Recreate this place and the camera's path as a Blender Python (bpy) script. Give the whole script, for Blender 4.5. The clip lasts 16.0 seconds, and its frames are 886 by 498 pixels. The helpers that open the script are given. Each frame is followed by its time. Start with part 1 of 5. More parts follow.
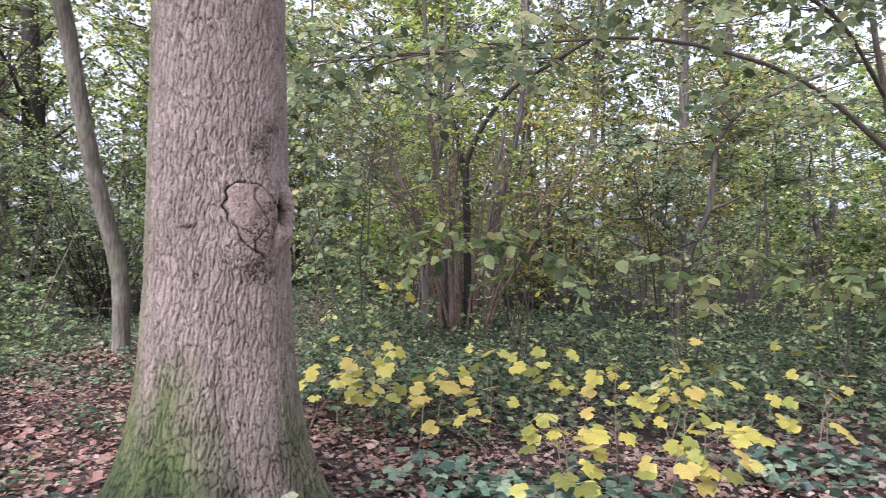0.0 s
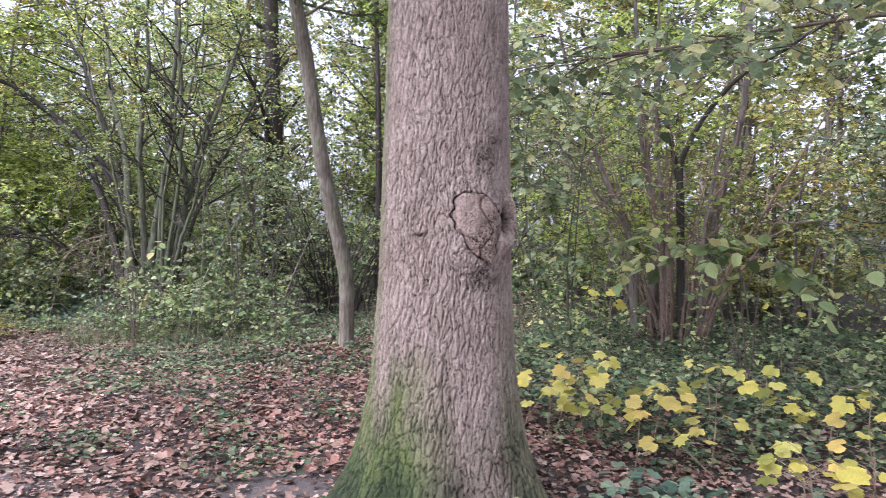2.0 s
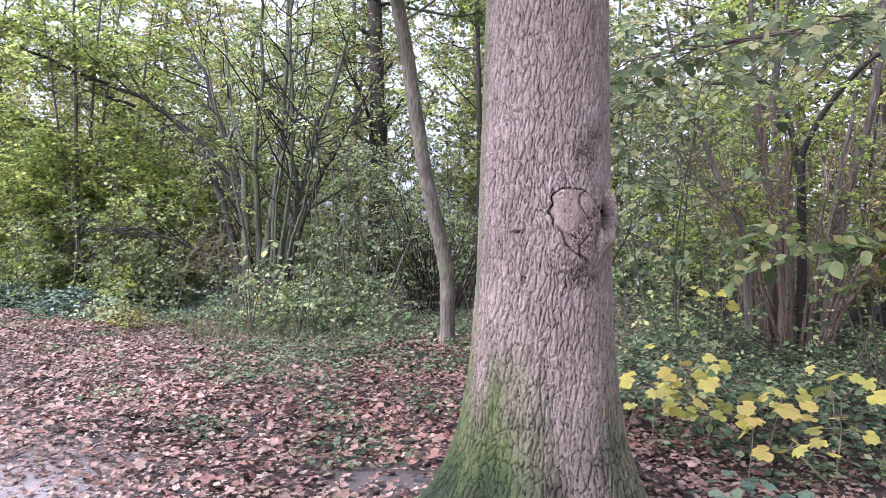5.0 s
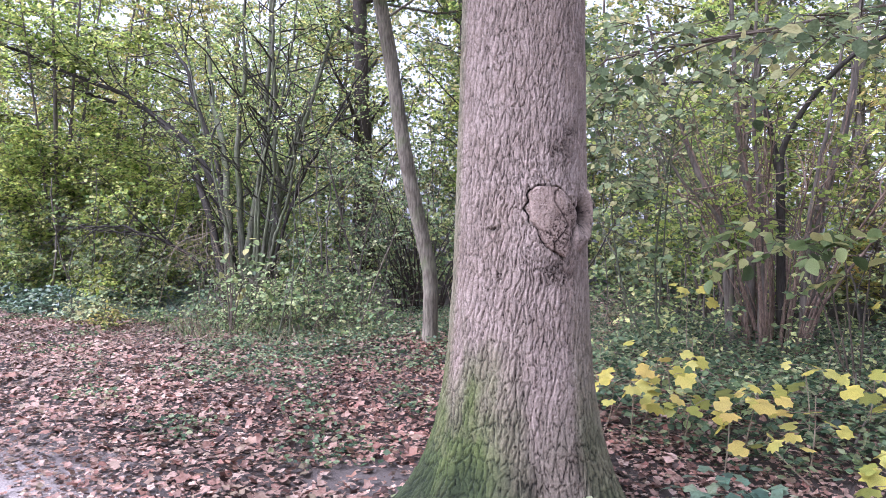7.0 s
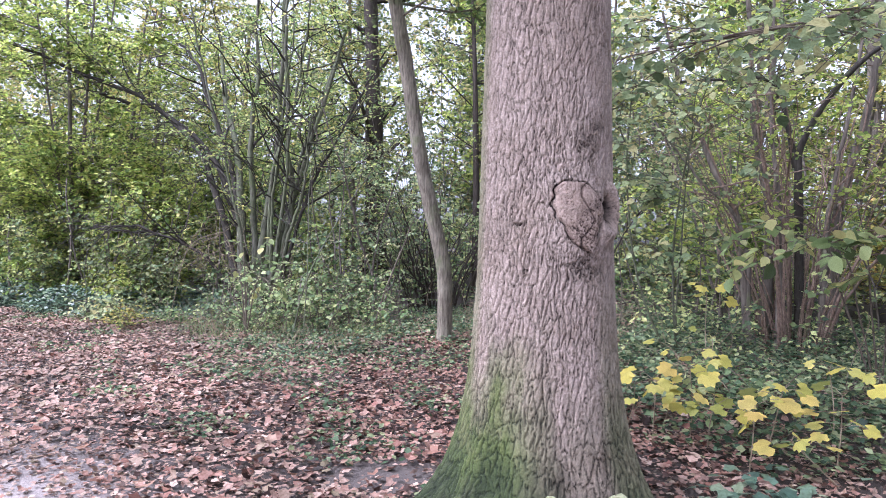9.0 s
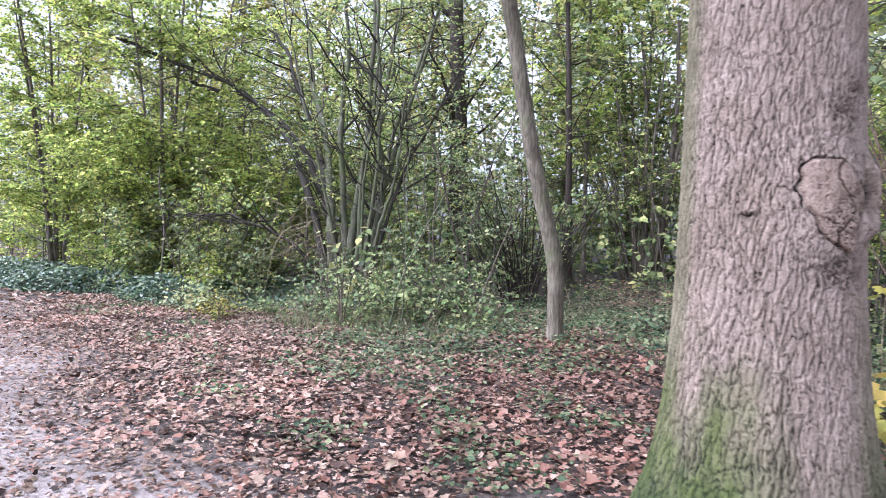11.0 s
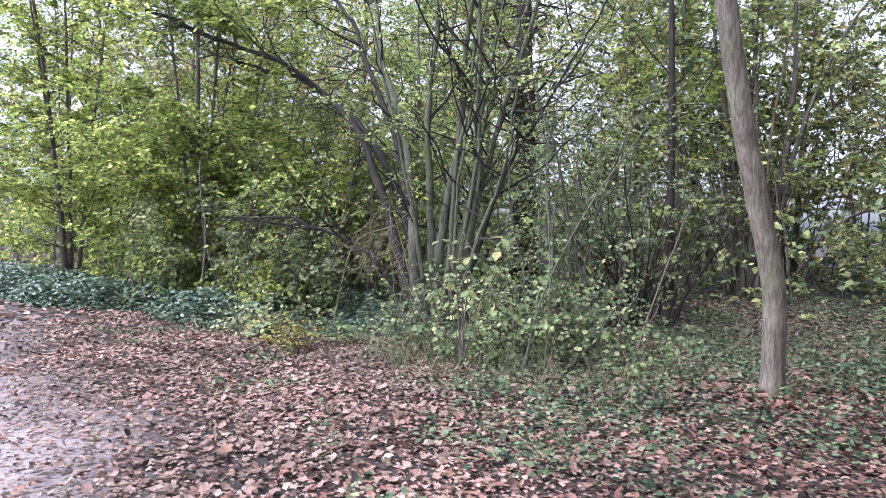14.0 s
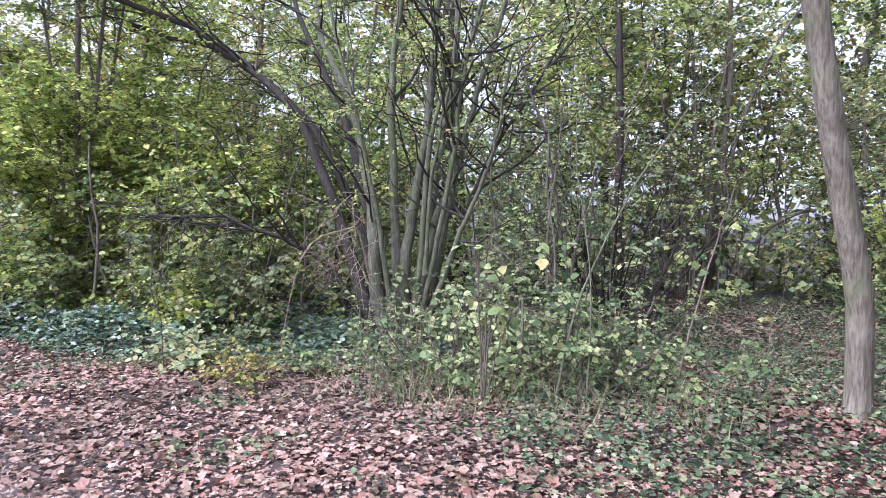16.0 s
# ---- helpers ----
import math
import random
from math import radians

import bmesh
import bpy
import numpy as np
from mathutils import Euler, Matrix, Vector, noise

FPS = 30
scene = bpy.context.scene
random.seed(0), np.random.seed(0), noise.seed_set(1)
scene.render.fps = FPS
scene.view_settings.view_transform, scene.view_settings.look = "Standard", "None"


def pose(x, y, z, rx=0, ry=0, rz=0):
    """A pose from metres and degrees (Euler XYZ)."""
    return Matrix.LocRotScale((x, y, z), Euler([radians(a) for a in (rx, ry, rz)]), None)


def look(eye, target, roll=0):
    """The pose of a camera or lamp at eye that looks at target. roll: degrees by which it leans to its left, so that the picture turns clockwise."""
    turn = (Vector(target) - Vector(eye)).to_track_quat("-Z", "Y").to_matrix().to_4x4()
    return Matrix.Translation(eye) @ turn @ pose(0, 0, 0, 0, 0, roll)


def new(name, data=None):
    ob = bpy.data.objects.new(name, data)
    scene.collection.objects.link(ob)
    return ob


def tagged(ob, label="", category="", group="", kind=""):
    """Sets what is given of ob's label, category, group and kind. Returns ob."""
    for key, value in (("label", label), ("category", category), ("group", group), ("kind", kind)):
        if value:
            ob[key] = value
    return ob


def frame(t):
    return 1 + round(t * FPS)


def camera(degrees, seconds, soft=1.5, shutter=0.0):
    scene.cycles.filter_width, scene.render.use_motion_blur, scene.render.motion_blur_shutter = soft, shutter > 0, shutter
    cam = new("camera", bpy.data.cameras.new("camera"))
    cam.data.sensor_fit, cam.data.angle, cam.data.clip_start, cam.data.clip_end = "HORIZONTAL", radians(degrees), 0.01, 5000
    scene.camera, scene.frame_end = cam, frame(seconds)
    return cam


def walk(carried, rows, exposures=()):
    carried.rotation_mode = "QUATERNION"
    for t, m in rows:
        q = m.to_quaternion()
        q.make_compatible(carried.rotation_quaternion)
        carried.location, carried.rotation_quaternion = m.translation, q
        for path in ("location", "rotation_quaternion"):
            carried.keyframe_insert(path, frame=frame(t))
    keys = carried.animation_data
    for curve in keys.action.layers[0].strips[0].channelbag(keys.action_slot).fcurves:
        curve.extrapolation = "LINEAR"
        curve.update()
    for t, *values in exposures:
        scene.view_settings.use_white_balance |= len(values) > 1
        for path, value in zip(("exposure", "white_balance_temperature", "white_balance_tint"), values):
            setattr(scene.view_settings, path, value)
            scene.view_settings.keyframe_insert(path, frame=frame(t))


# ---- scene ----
cam = camera(68.9, 16.0, soft=0.6, shutter=0.3)
METRES, EYE, TILT, LEAN, TURN = 6.0, 1.5, 0.0, 0.0, 0.0
ROWS = [
    (0.0, 0.0, 0.0, 0.0, 0.0, -0.38, -0.67),
    (0.5, -0.0073, 0.0006, 0.0026, 4.56, -0.37, -0.78),
    (1.0, -0.0115, 0.0015, 0.0036, 8.03, -0.42, -0.89),
    (1.5, -0.0177, 0.0008, 0.0046, 12.6, -0.4, -0.83),
    (2.0, -0.0217, -0.0018, 0.0048, 17.27, -0.44, -1.09),
    (2.5, -0.0249, -0.0036, 0.0046, 21.83, -0.61, -1.04),
    (3.0, -0.0253, -0.0044, 0.004, 24.77, -0.43, -1.05),
    (3.5, -0.025, -0.0046, 0.004, 25.86, -0.32, -1.02),
    (6.0, -0.0103, 0.0022, 0.0022, 26.31, -0.8, -0.93),
    (6.5, -0.008, 0.004, 0.0022, 25.32, -0.65, -0.99),
    (7.0, -0.0098, 0.0035, 0.0019, 25.12, -0.79, -0.94),
    (7.5, -0.0134, 0.0013, 0.0018, 24.74, -0.65, -0.96),
    (8.0, -0.0127, -0.001, 0.0011, 24.56, -0.79, -0.88),
    (10.5, -0.1025, 0.0149, -0.0071, 30.21, -1.15, -1.17),
    (11.0, -0.1502, 0.0506, -0.0009, 31.73, -1.83, -1.18),
    (11.5, -0.2088, 0.0745, -0.002, 33.35, -1.57, -1.37),
    (12.0, -0.2754, 0.0988, 0.0016, 33.94, -1.63, -1.44),
    (12.5, -0.3436, 0.1327, -0.0016, 34.0, -1.78, -1.23),
    (13.0, -0.4166, 0.1587, 0.0037, 33.6, -1.44, -1.62),
    (13.5, -0.4904, 0.1794, 0.0073, 33.0, -1.49, -1.32),
    (14.0, -0.5714, 0.2073, 0.0085, 31.59, -1.74, -1.54),
    (14.5, -0.6564, 0.2184, 0.0052, 29.63, -1.32, -1.39),
    (15.0, -0.7334, 0.2441, -0.0028, 26.26, -1.27, -1.5),
    (15.5, -0.8119, 0.2809, 0.0011, 23.59, -1.33, -1.25),
    (16.0, -0.8884, 0.3135, 0.0022, 19.69, -1.26, -1.44),
]
walk(cam, [(t, pose(0, 0, EYE, TILT, LEAN, TURN) @ pose(METRES * x, METRES * y, METRES * z, 90 + pitch, roll, yaw)) for t, x, y, z, yaw, pitch, roll in ROWS],
     exposures=[(0.0, 1.54, 5550, 22), (3.0, 1.6, 5480, 24), (7.0, 1.73, 5290, 26), (11.5, 1.77, 5360, 20), (12.5, 1.62, 5340, 22), (13.5, 1.57, 5340, 22), (16.0, 1.68, 5300, 26)])

# ---- light: white overcast sky, a weak veiled sun ----
world = bpy.data.worlds.new("sky")
scene.world = world
world.use_nodes = True
wn = world.node_tree
sky = wn.nodes.new("ShaderNodeTexSky")
sky.sky_type, sky.sun_disc = "NISHITA", False
sky.sun_elevation, sky.sun_rotation = radians(54), radians(220)
sky.air_density, sky.dust_density, sky.ozone_density = 1.0, 4.0, 1.0
veil = wn.nodes.new("ShaderNodeHueSaturation")
veil.inputs["Saturation"].default_value = 0.2
wn.links.new(sky.outputs[0], veil.inputs["Color"])
wn.links.new(veil.outputs[0], wn.nodes["Background"].inputs[0])
wn.nodes["Background"].inputs[1].default_value = 0.15
sun = new("sun", bpy.data.lights.new("sun", "SUN"))
sun.data.energy, sun.data.angle, sun.data.color = 1.5, radians(45), (1.0, 0.96, 0.9)
sun.matrix_world = look((0, 0, 20), (math.sin(radians(220)) * -10, math.cos(radians(220)) * -10, 20 - 13.8))

# ---- mesh helpers ----
R = np.random.default_rng(7)
UP = np.array([0.0, 0.0, 1.0])
OPEN = np.array([0.1, -0.6, 1.0])  # where the light over the way comes from


def unit(v):
    return v / np.maximum(np.linalg.norm(v, axis=-1, keepdims=True), 1e-9)


class Soup:
    """Vertices and polygons of one mesh, gathered as arrays."""

    def __init__(self):
        self.v, self.l, self.s, self.n = [], [], [], 0

    def add(self, verts, polys):
        verts, polys = np.asarray(verts, float).reshape(-1, 3), np.asarray(polys, np.int64)
        self.v.append(verts)
        self.l.append((polys + self.n).ravel())
        self.s.append(np.full(len(polys), polys.shape[1]))
        self.n += len(verts)

    def mesh(self, name, smooth=True):
        v, l, s = np.concatenate(self.v), np.concatenate(self.l), np.concatenate(self.s)
        me = bpy.data.meshes.new(name)
        me.vertices.add(len(v))
        me.vertices.foreach_set("co", v.astype(np.float32).ravel())
        me.loops.add(len(l))
        me.loops.foreach_set("vertex_index", l.astype(np.int32))
        me.polygons.add(len(s))
        me.polygons.foreach_set("loop_start", np.concatenate([[0], np.cumsum(s)[:-1]]).astype(np.int32))
        if smooth:
            me.polygons.foreach_set("use_smooth", np.ones(len(s), bool))
        me.update(calc_edges=True)
        return me


def tubes(soup, paths, radii, sides):
    """Sweeps round sections along many paths (m, n, 3) at once."""
    paths = np.asarray(paths, float)
    m, n, _ = paths.shape
    tan = unit(np.gradient(paths, axis=1))
    side = unit(np.cross(tan, np.array([0.93, 0.31, 0.17])))
    other = np.cross(tan, side)
    a = np.linspace(0, 2 * np.pi, sides, endpoint=False)
    ring = side[:, :, None] * np.cos(a)[:, None] + other[:, :, None] * np.sin(a)[:, None]
    v = paths[:, :, None] + ring * np.asarray(radii)[:, :, None, None]
    i, j = np.meshgrid(np.arange(n - 1), np.arange(sides), indexing="ij")
    k = (j + 1) % sides
    quad = np.stack([i * sides + j, i * sides + k, (i + 1) * sides + k, (i + 1) * sides + j], -1).reshape(-1, 4)
    polys = (np.arange(m)[:, None, None] * n * sides + quad).reshape(-1, 4)
    soup.add(v, polys)


def scatter(soup, shape, pos, fwd, up, size):
    """Sets copies of a small shape (verts, polys) at many places."""
    tv, tf = shape
    tv, tf = np.asarray(tv, float), np.asarray(tf)
    fwd = unit(fwd)
    side = unit(np.cross(fwd, up))
    nrm = np.cross(side, fwd)
    size = np.broadcast_to(np.asarray(size, float), (len(pos),))
    v = pos[:, None] + size[:, None, None] * (tv[None, :, 0, None] * side[:, None] + tv[None, :, 1, None] * fwd[:, None] + tv[None, :, 2, None] * nrm[:, None])
    polys = (np.arange(len(pos))[:, None, None] * len(tv) + tf).reshape(-1, tf.shape[1])
    soup.add(v, polys)


JOINED = ("twigwork", "branchwork", "crown", "leaves", "sticks", "bare_twigwork", "fine_twigwork", "side_twigwork", "stemwork")


def part(name, data, material, parent=None, label="", smooth=True):
    """Links a Soup or a mesh as one object, under its thing where one is given."""
    me = data.mesh(name, smooth) if isinstance(data, Soup) else data
    if material and not me.materials:
        me.materials.append(material)
    ob = new(name, me)
    if parent:
        ob.parent = parent
        ob.matrix_parent_inverse = Matrix.Translation(-parent.location)
    if name in JOINED:
        tagged(ob, kind="stuff")
    return tagged(ob, label)


def thing(name, x, y, label, category, group="", kind=""):
    ob = new(name)
    ob.location = (x, y, 0)
    ob.empty_display_size = 0.1
    return tagged(ob, label, category, group, kind)


def smooth_line(points, n):
    """A Catmull-Rom line through a few points, in n steps."""
    p = np.asarray(points, float)
    p = np.vstack([2 * p[0] - p[1], p, 2 * p[-1] - p[-2]])
    out = []
    for u in np.linspace(0, len(p) - 3 - 1e-6, n):
        i = int(u)
        t = u - i
        a, b, c, d = p[i:i + 4]
        out.append(0.5 * (2 * b + (c - a) * t + (2 * a - 5 * b + 4 * c - d) * t * t + (3 * b - a - 3 * c + d) * t ** 3))
    return np.array(out)


def rand_dirs(n, flat=0.4):
    a = R.uniform(0, 2 * np.pi, n)
    z = R.normal(0, flat, n)
    return unit(np.stack([np.cos(a), np.sin(a), z], -1))


def bows(p0, d0, length, rise, n=6, wobble=0.04):
    """Bent branches from p0 along d0, bending up (rise > 0) or down."""
    m = len(p0)
    s = np.linspace(0, 1, n)[None, :, None]
    length = np.asarray(length, float).reshape(m, 1, 1)
    w = np.cumsum(R.normal(0, wobble, (m, n, 3)), axis=1) * s
    rise = np.broadcast_to(np.asarray(rise, float), (m,)).reshape(m, 1, 1)
    return p0[:, None] + length * (d0[:, None] * s + UP * rise * s ** 2 + w)


def pick(paths, count, lo, hi):
    """Random places and tangents on paths (m, n, 3)."""
    m, n, _ = paths.shape
    i = R.integers(0, m, count)
    u = R.uniform(lo, hi, count) * (n - 1.001)
    j = u.astype(int)
    f = (u - j)[:, None]
    a, b = paths[i, j], paths[i, j + 1]
    return a * (1 - f) + b * f, unit(b - a), u / (n - 1)


# leaf shapes: side, forward, up
LEAF6 = ([(0, 0, 0), (0.24, 0.1, 0.05), (0.38, 0.35, 0.08), (0.34, 0.62, 0.06), (0.16, 0.86, 0.01), (0, 1.02, -0.08), (-0.16, 0.86, 0.01), (-0.34, 0.62, 0.06), (-0.38, 0.35, 0.08), (-0.24, 0.1, 0.05)],
         [(0, 1, 2, 3, 4, 5), (0, 5, 6, 7, 8, 9)])
LEAF2 = ([(0, 0, 0), (0.36, 0.45, 0.06), (0, 1, -0.04), (-0.36, 0.45, 0.06)], [(0, 1, 2), (0, 2, 3)])
LEAF4 = ([(0, 0, 0), (0.36, 0.3, 0.07), (0.33, 0.66, 0.05), (0, 1, -0.08), (-0.33, 0.66, 0.05), (-0.36, 0.3, 0.07)], [(0, 1, 2, 3), (0, 3, 4, 5)])
BLADE = ([(-0.012, 0, 0), (0.012, 0, 0), (0.009, 0.55, 0.04), (-0.009, 0.55, 0.04), (0, 1, -0.12), (0, 1, -0.12)], [(0, 1, 2, 3), (3, 2, 4, 5)])


def lobed(curl, blunt):
    """A five-lobed maple leaf: a fan round its middle."""
    rim = []
    for deg, r in ((-90, 0.1), (-62, 0.5), (-38, 0.34 + blunt), (-14, 0.62), (12, 0.68), (30, 0.36 + blunt), (52, 0.72), (74, 0.46 + blunt), (90, 0.84),
                   (106, 0.46 + blunt), (128, 0.72), (150, 0.36 + blunt), (168, 0.68), (194, 0.62), (218, 0.34 + blunt), (242, 0.5)):
        a = radians(deg)
        x, y = r * math.cos(a) * 0.72, r * math.sin(a) * 0.72 + 0.3
        rim.append((x, y, curl * (abs(x) * 0.9 + (y - 0.3) ** 2) + 0.03 * math.sin(deg * 0.31)))
    n = len(rim)
    return [(0, 0.3, -0.02)] + rim, [(0, 1 + i, 1 + (i + 1) % n) for i in range(n)]


def rough_lobes(curl, sinus=0.0):
    """A simpler fallen leaf with five points."""
    rim = []
    for deg, r in ((-90, 0.12), (-30, 0.55), (5, 0.4 + sinus), (38, 0.68), (64, 0.44 + sinus), (90, 0.78), (116, 0.44 + sinus), (142, 0.62), (175, 0.4 + sinus), (210, 0.55)):
        t = radians(deg)
        x, y = r * math.cos(t) * 0.75, r * math.sin(t) * 0.72 + 0.3
        rim.append((x, y, curl * (abs(x) * 0.9 + (y - 0.3) ** 2) + 0.04 * math.sin(deg * 0.7)))
    n = len(rim)
    return [(0, 0.3, -0.02)] + rim, [(0, 1 + i, 1 + (i + 1) % n) for i in range(n)]


LOBED_FLAT, LOBED_CUP = lobed(-0.12, 0.15), lobed(-0.4, 0.12)


# ---- materials ----
def material(name):
    m = bpy.data.materials.new(name)
    m.use_nodes = True
    nt = m.node_tree
    return m, nt, nt.nodes["Principled BSDF"], nt.nodes["Material Output"]


def node(nt, kind, **values):
    nd = nt.nodes.new("ShaderNode" + kind)
    for key, value in values.items():
        nd.inputs[key].default_value = value
    return nd


def ramp(nt, source, stops):
    nd = nt.nodes.new("ShaderNodeValToRGB")
    el = nd.color_ramp.elements
    while len(el) < len(stops):
        el.new(0.5)
    for e, (at, c) in zip(el, stops):
        e.position, e.color = at, (*c, 1)
    nt.links.new(source, nd.inputs[0])
    return nd.outputs[0]


def mix(nt, fac, a, b, mode="MIX"):
    nd = nt.nodes.new("ShaderNodeMix")
    nd.data_type, nd.blend_type = "RGBA", mode
    for sock, val in ((nd.inputs[0], fac), (nd.inputs[6], a), (nd.inputs[7], b)):
        if isinstance(val, bpy.types.NodeSocket):
            nt.links.new(val, sock)
        elif isinstance(val, tuple):
            sock.default_value = (*val, 1)
        else:
            sock.default_value = val
    return nd.outputs[2]


def leaf_material(name, colours, glow=0.5, rough=0.5, by_object=False, gloss=0.25):
    """Leaves: each its own tint, blotched, letting light through."""
    m, nt, bsdf, out = material(name)
    geo = nt.nodes.new("ShaderNodeObjectInfo" if by_object else "ShaderNodeNewGeometry")
    rnd = geo.outputs["Random"] if by_object else geo.outputs["Random Per Island"]
    # random tints; the end cut to 0.4 stands in for leaves in shadow
    col = ramp(nt, rnd, [(0.0, tuple(0.4 * v for v in colours[0]))] + [(0.12 + 0.88 * i / (len(colours) - 1), tuple((1.08 if i else 0.9) * v for v in c)) for i, c in enumerate(colours)])
    tc = nt.nodes.new("ShaderNodeTexCoord")
    big = node(nt, "TexNoise", Scale=0.8, Detail=3.0)
    small = node(nt, "TexNoise", Scale=55.0, Detail=3.0)
    for t in (big, small):
        nt.links.new(tc.outputs["Object"], t.inputs["Vector"])
    col = mix(nt, 1.0, col, ramp(nt, big.outputs[0], [(0.3, (0.62, 0.66, 0.62)), (0.7, (1.25, 1.2, 1.15))]), "MULTIPLY")
    col = mix(nt, 1.0, col, ramp(nt, small.outputs[0], [(0.3, (0.7, 0.68, 0.6)), (0.62, (1.1, 1.1, 1.1))]), "MULTIPLY")
    nt.links.new(col, bsdf.inputs["Base Color"])
    bsdf.inputs["Roughness"].default_value = rough
    bsdf.inputs["Specular IOR Level"].default_value = gloss
    tr = nt.nodes.new("ShaderNodeBsdfTranslucent")
    nt.links.new(col, tr.inputs[0])
    mx = nt.nodes.new("ShaderNodeMixShader")
    mx.inputs[0].default_value = glow
    nt.links.new(bsdf.outputs[0], mx.inputs[1])
    nt.links.new(tr.outputs[0], mx.inputs[2])
    nt.links.new(mx.outputs[0], out.inputs[0])
    return m


def bark_material(name, dark, light, scale=1.0, moss=0.0, tall=0.16):
    """Bark: fibres along the stem, blotches, and green algae where asked."""
    m, nt, bsdf, out = material(name)
    tc = nt.nodes.new("ShaderNodeTexCoord")
    mp = node(nt, "Mapping", Scale=(1.0, 1.0, tall))
    nt.links.new(tc.outputs["Object"], mp.inputs[0])
    fib = node(nt, "TexNoise", Scale=38.0 * scale, Detail=6.0, Roughness=0.65)
    nt.links.new(mp.outputs[0], fib.inputs["Vector"])
    blot = node(nt, "TexNoise", Scale=3.0 * scale, Detail=5.0, Roughness=0.6)
    nt.links.new(tc.outputs["Object"], blot.inputs["Vector"])
    col = ramp(nt, fib.outputs[0], [(0.32, dark), (0.66, light)])
    col = mix(nt, 1.0, col, ramp(nt, blot.outputs[0], [(0.3, (0.72, 0.7, 0.68)), (0.7, (1.15, 1.15, 1.15))]), "MULTIPLY")
    if moss:
        g = node(nt, "TexNoise", Scale=2.2, Detail=6.0, Roughness=0.7)
        nt.links.new(tc.outputs["Object"], g.inputs["Vector"])
        fac = ramp(nt, g.outputs[0], [(0.62 - 0.3 * moss, (0, 0, 0)), (0.72, (0.8, 0.8, 0.8))])
        col = mix(nt, fac, col, (0.11, 0.135, 0.055))
    nt.links.new(col, bsdf.inputs["Base Color"])
    bsdf.inputs["Roughness"].default_value = 0.85
    bsdf.inputs["Specular IOR Level"].default_value = 0.25
    bp = node(nt, "Bump", Strength=0.5, Distance=0.02 / scale)
    nt.links.new(fib.outputs[0], bp.inputs["Height"])
    nt.links.new(bp.outputs[0], bsdf.inputs["Normal"])
    return m


def old_bark_material(name, stops):
    """Furrowed bark, its colour darkest in the cracks to deepen their shade, with green algae where it grows."""
    m, nt, bsdf, out = material(name)
    tc = nt.nodes.new("ShaderNodeTexCoord")
    at = nt.nodes.new("ShaderNodeAttribute")
    at.attribute_name = "ridge"
    fine = node(nt, "TexNoise", Scale=90.0, Detail=5.0, Roughness=0.7)
    blot = node(nt, "TexNoise", Scale=4.0, Detail=6.0, Roughness=0.6)
    for t in (fine, blot):
        nt.links.new(tc.outputs["Object"], t.inputs["Vector"])
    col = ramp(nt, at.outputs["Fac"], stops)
    col = mix(nt, 1.0, col, ramp(nt, fine.outputs[0], [(0.3, (0.68, 0.66, 0.64)), (0.7, (1.2, 1.2, 1.2))]), "MULTIPLY")
    col = mix(nt, 1.0, col, ramp(nt, blot.outputs[0], [(0.3, (0.8, 0.77, 0.74)), (0.7, (1.14, 1.14, 1.16))]), "MULTIPLY")
    mo = nt.nodes.new("ShaderNodeAttribute")
    mo.attribute_name = "moss"
    mfac = nt.nodes.new("ShaderNodeMath")
    mfac.operation = "MULTIPLY"
    nt.links.new(mo.outputs["Fac"], mfac.inputs[0])
    nt.links.new(ramp(nt, blot.outputs[0], [(0.3, (0.75, 0.75, 0.75)), (0.5, (1, 1, 1))]), mfac.inputs[1])
    green = ramp(nt, at.outputs["Fac"], [(0.1, (0.008, 0.011, 0.006)), (0.36, (0.035, 0.048, 0.016)), (0.9, (0.12, 0.145, 0.042))])
    col = mix(nt, mfac.outputs[0], col, green)
    nt.links.new(col, bsdf.inputs["Base Color"])
    bsdf.inputs["Roughness"].default_value = 0.82
    bsdf.inputs["Specular IOR Level"].default_value = 0.3
    bp = node(nt, "Bump", Strength=1.0, Distance=0.009)
    nt.links.new(fine.outputs[0], bp.inputs["Height"])
    nt.links.new(bp.outputs[0], bsdf.inputs["Normal"])
    return m


def ground_material():
    """Dark woodland soil and, along the trodden way, pale grit."""
    m, nt, bsdf, out = material("ground_soil")
    tc = nt.nodes.new("ShaderNodeTexCoord")
    pa = nt.nodes.new("ShaderNodeAttribute")
    pa.attribute_name = "trodden"
    n1 = node(nt, "TexNoise", Scale=2.5, Detail=8.0, Roughness=0.65)
    n2 = node(nt, "TexNoise", Scale=70.0, Detail=4.0, Roughness=0.7)
    for t in (n1, n2):
        nt.links.new(tc.outputs["Object"], t.inputs["Vector"])
    soil = mix(nt, n1.outputs[0], (0.018, 0.013, 0.01), (0.06, 0.042, 0.033))
    grit = mix(nt, n1.outputs[0], (0.23, 0.195, 0.182), (0.46, 0.395, 0.372))
    col = mix(nt, pa.outputs["Fac"], soil, grit)
    col = mix(nt, 1.0, col, ramp(nt, n2.outputs[0], [(0.3, (0.6, 0.58, 0.56)), (0.7, (1.25, 1.25, 1.25))]), "MULTIPLY")
    nt.links.new(col, bsdf.inputs["Base Color"])
    bsdf.inputs["Roughness"].default_value = 0.75
    bp = node(nt, "Bump", Strength=0.7, Distance=0.012)
    nt.links.new(n2.outputs[0], bp.inputs["Height"])
    nt.links.new(bp.outputs[0], bsdf.inputs["Normal"])
    return m


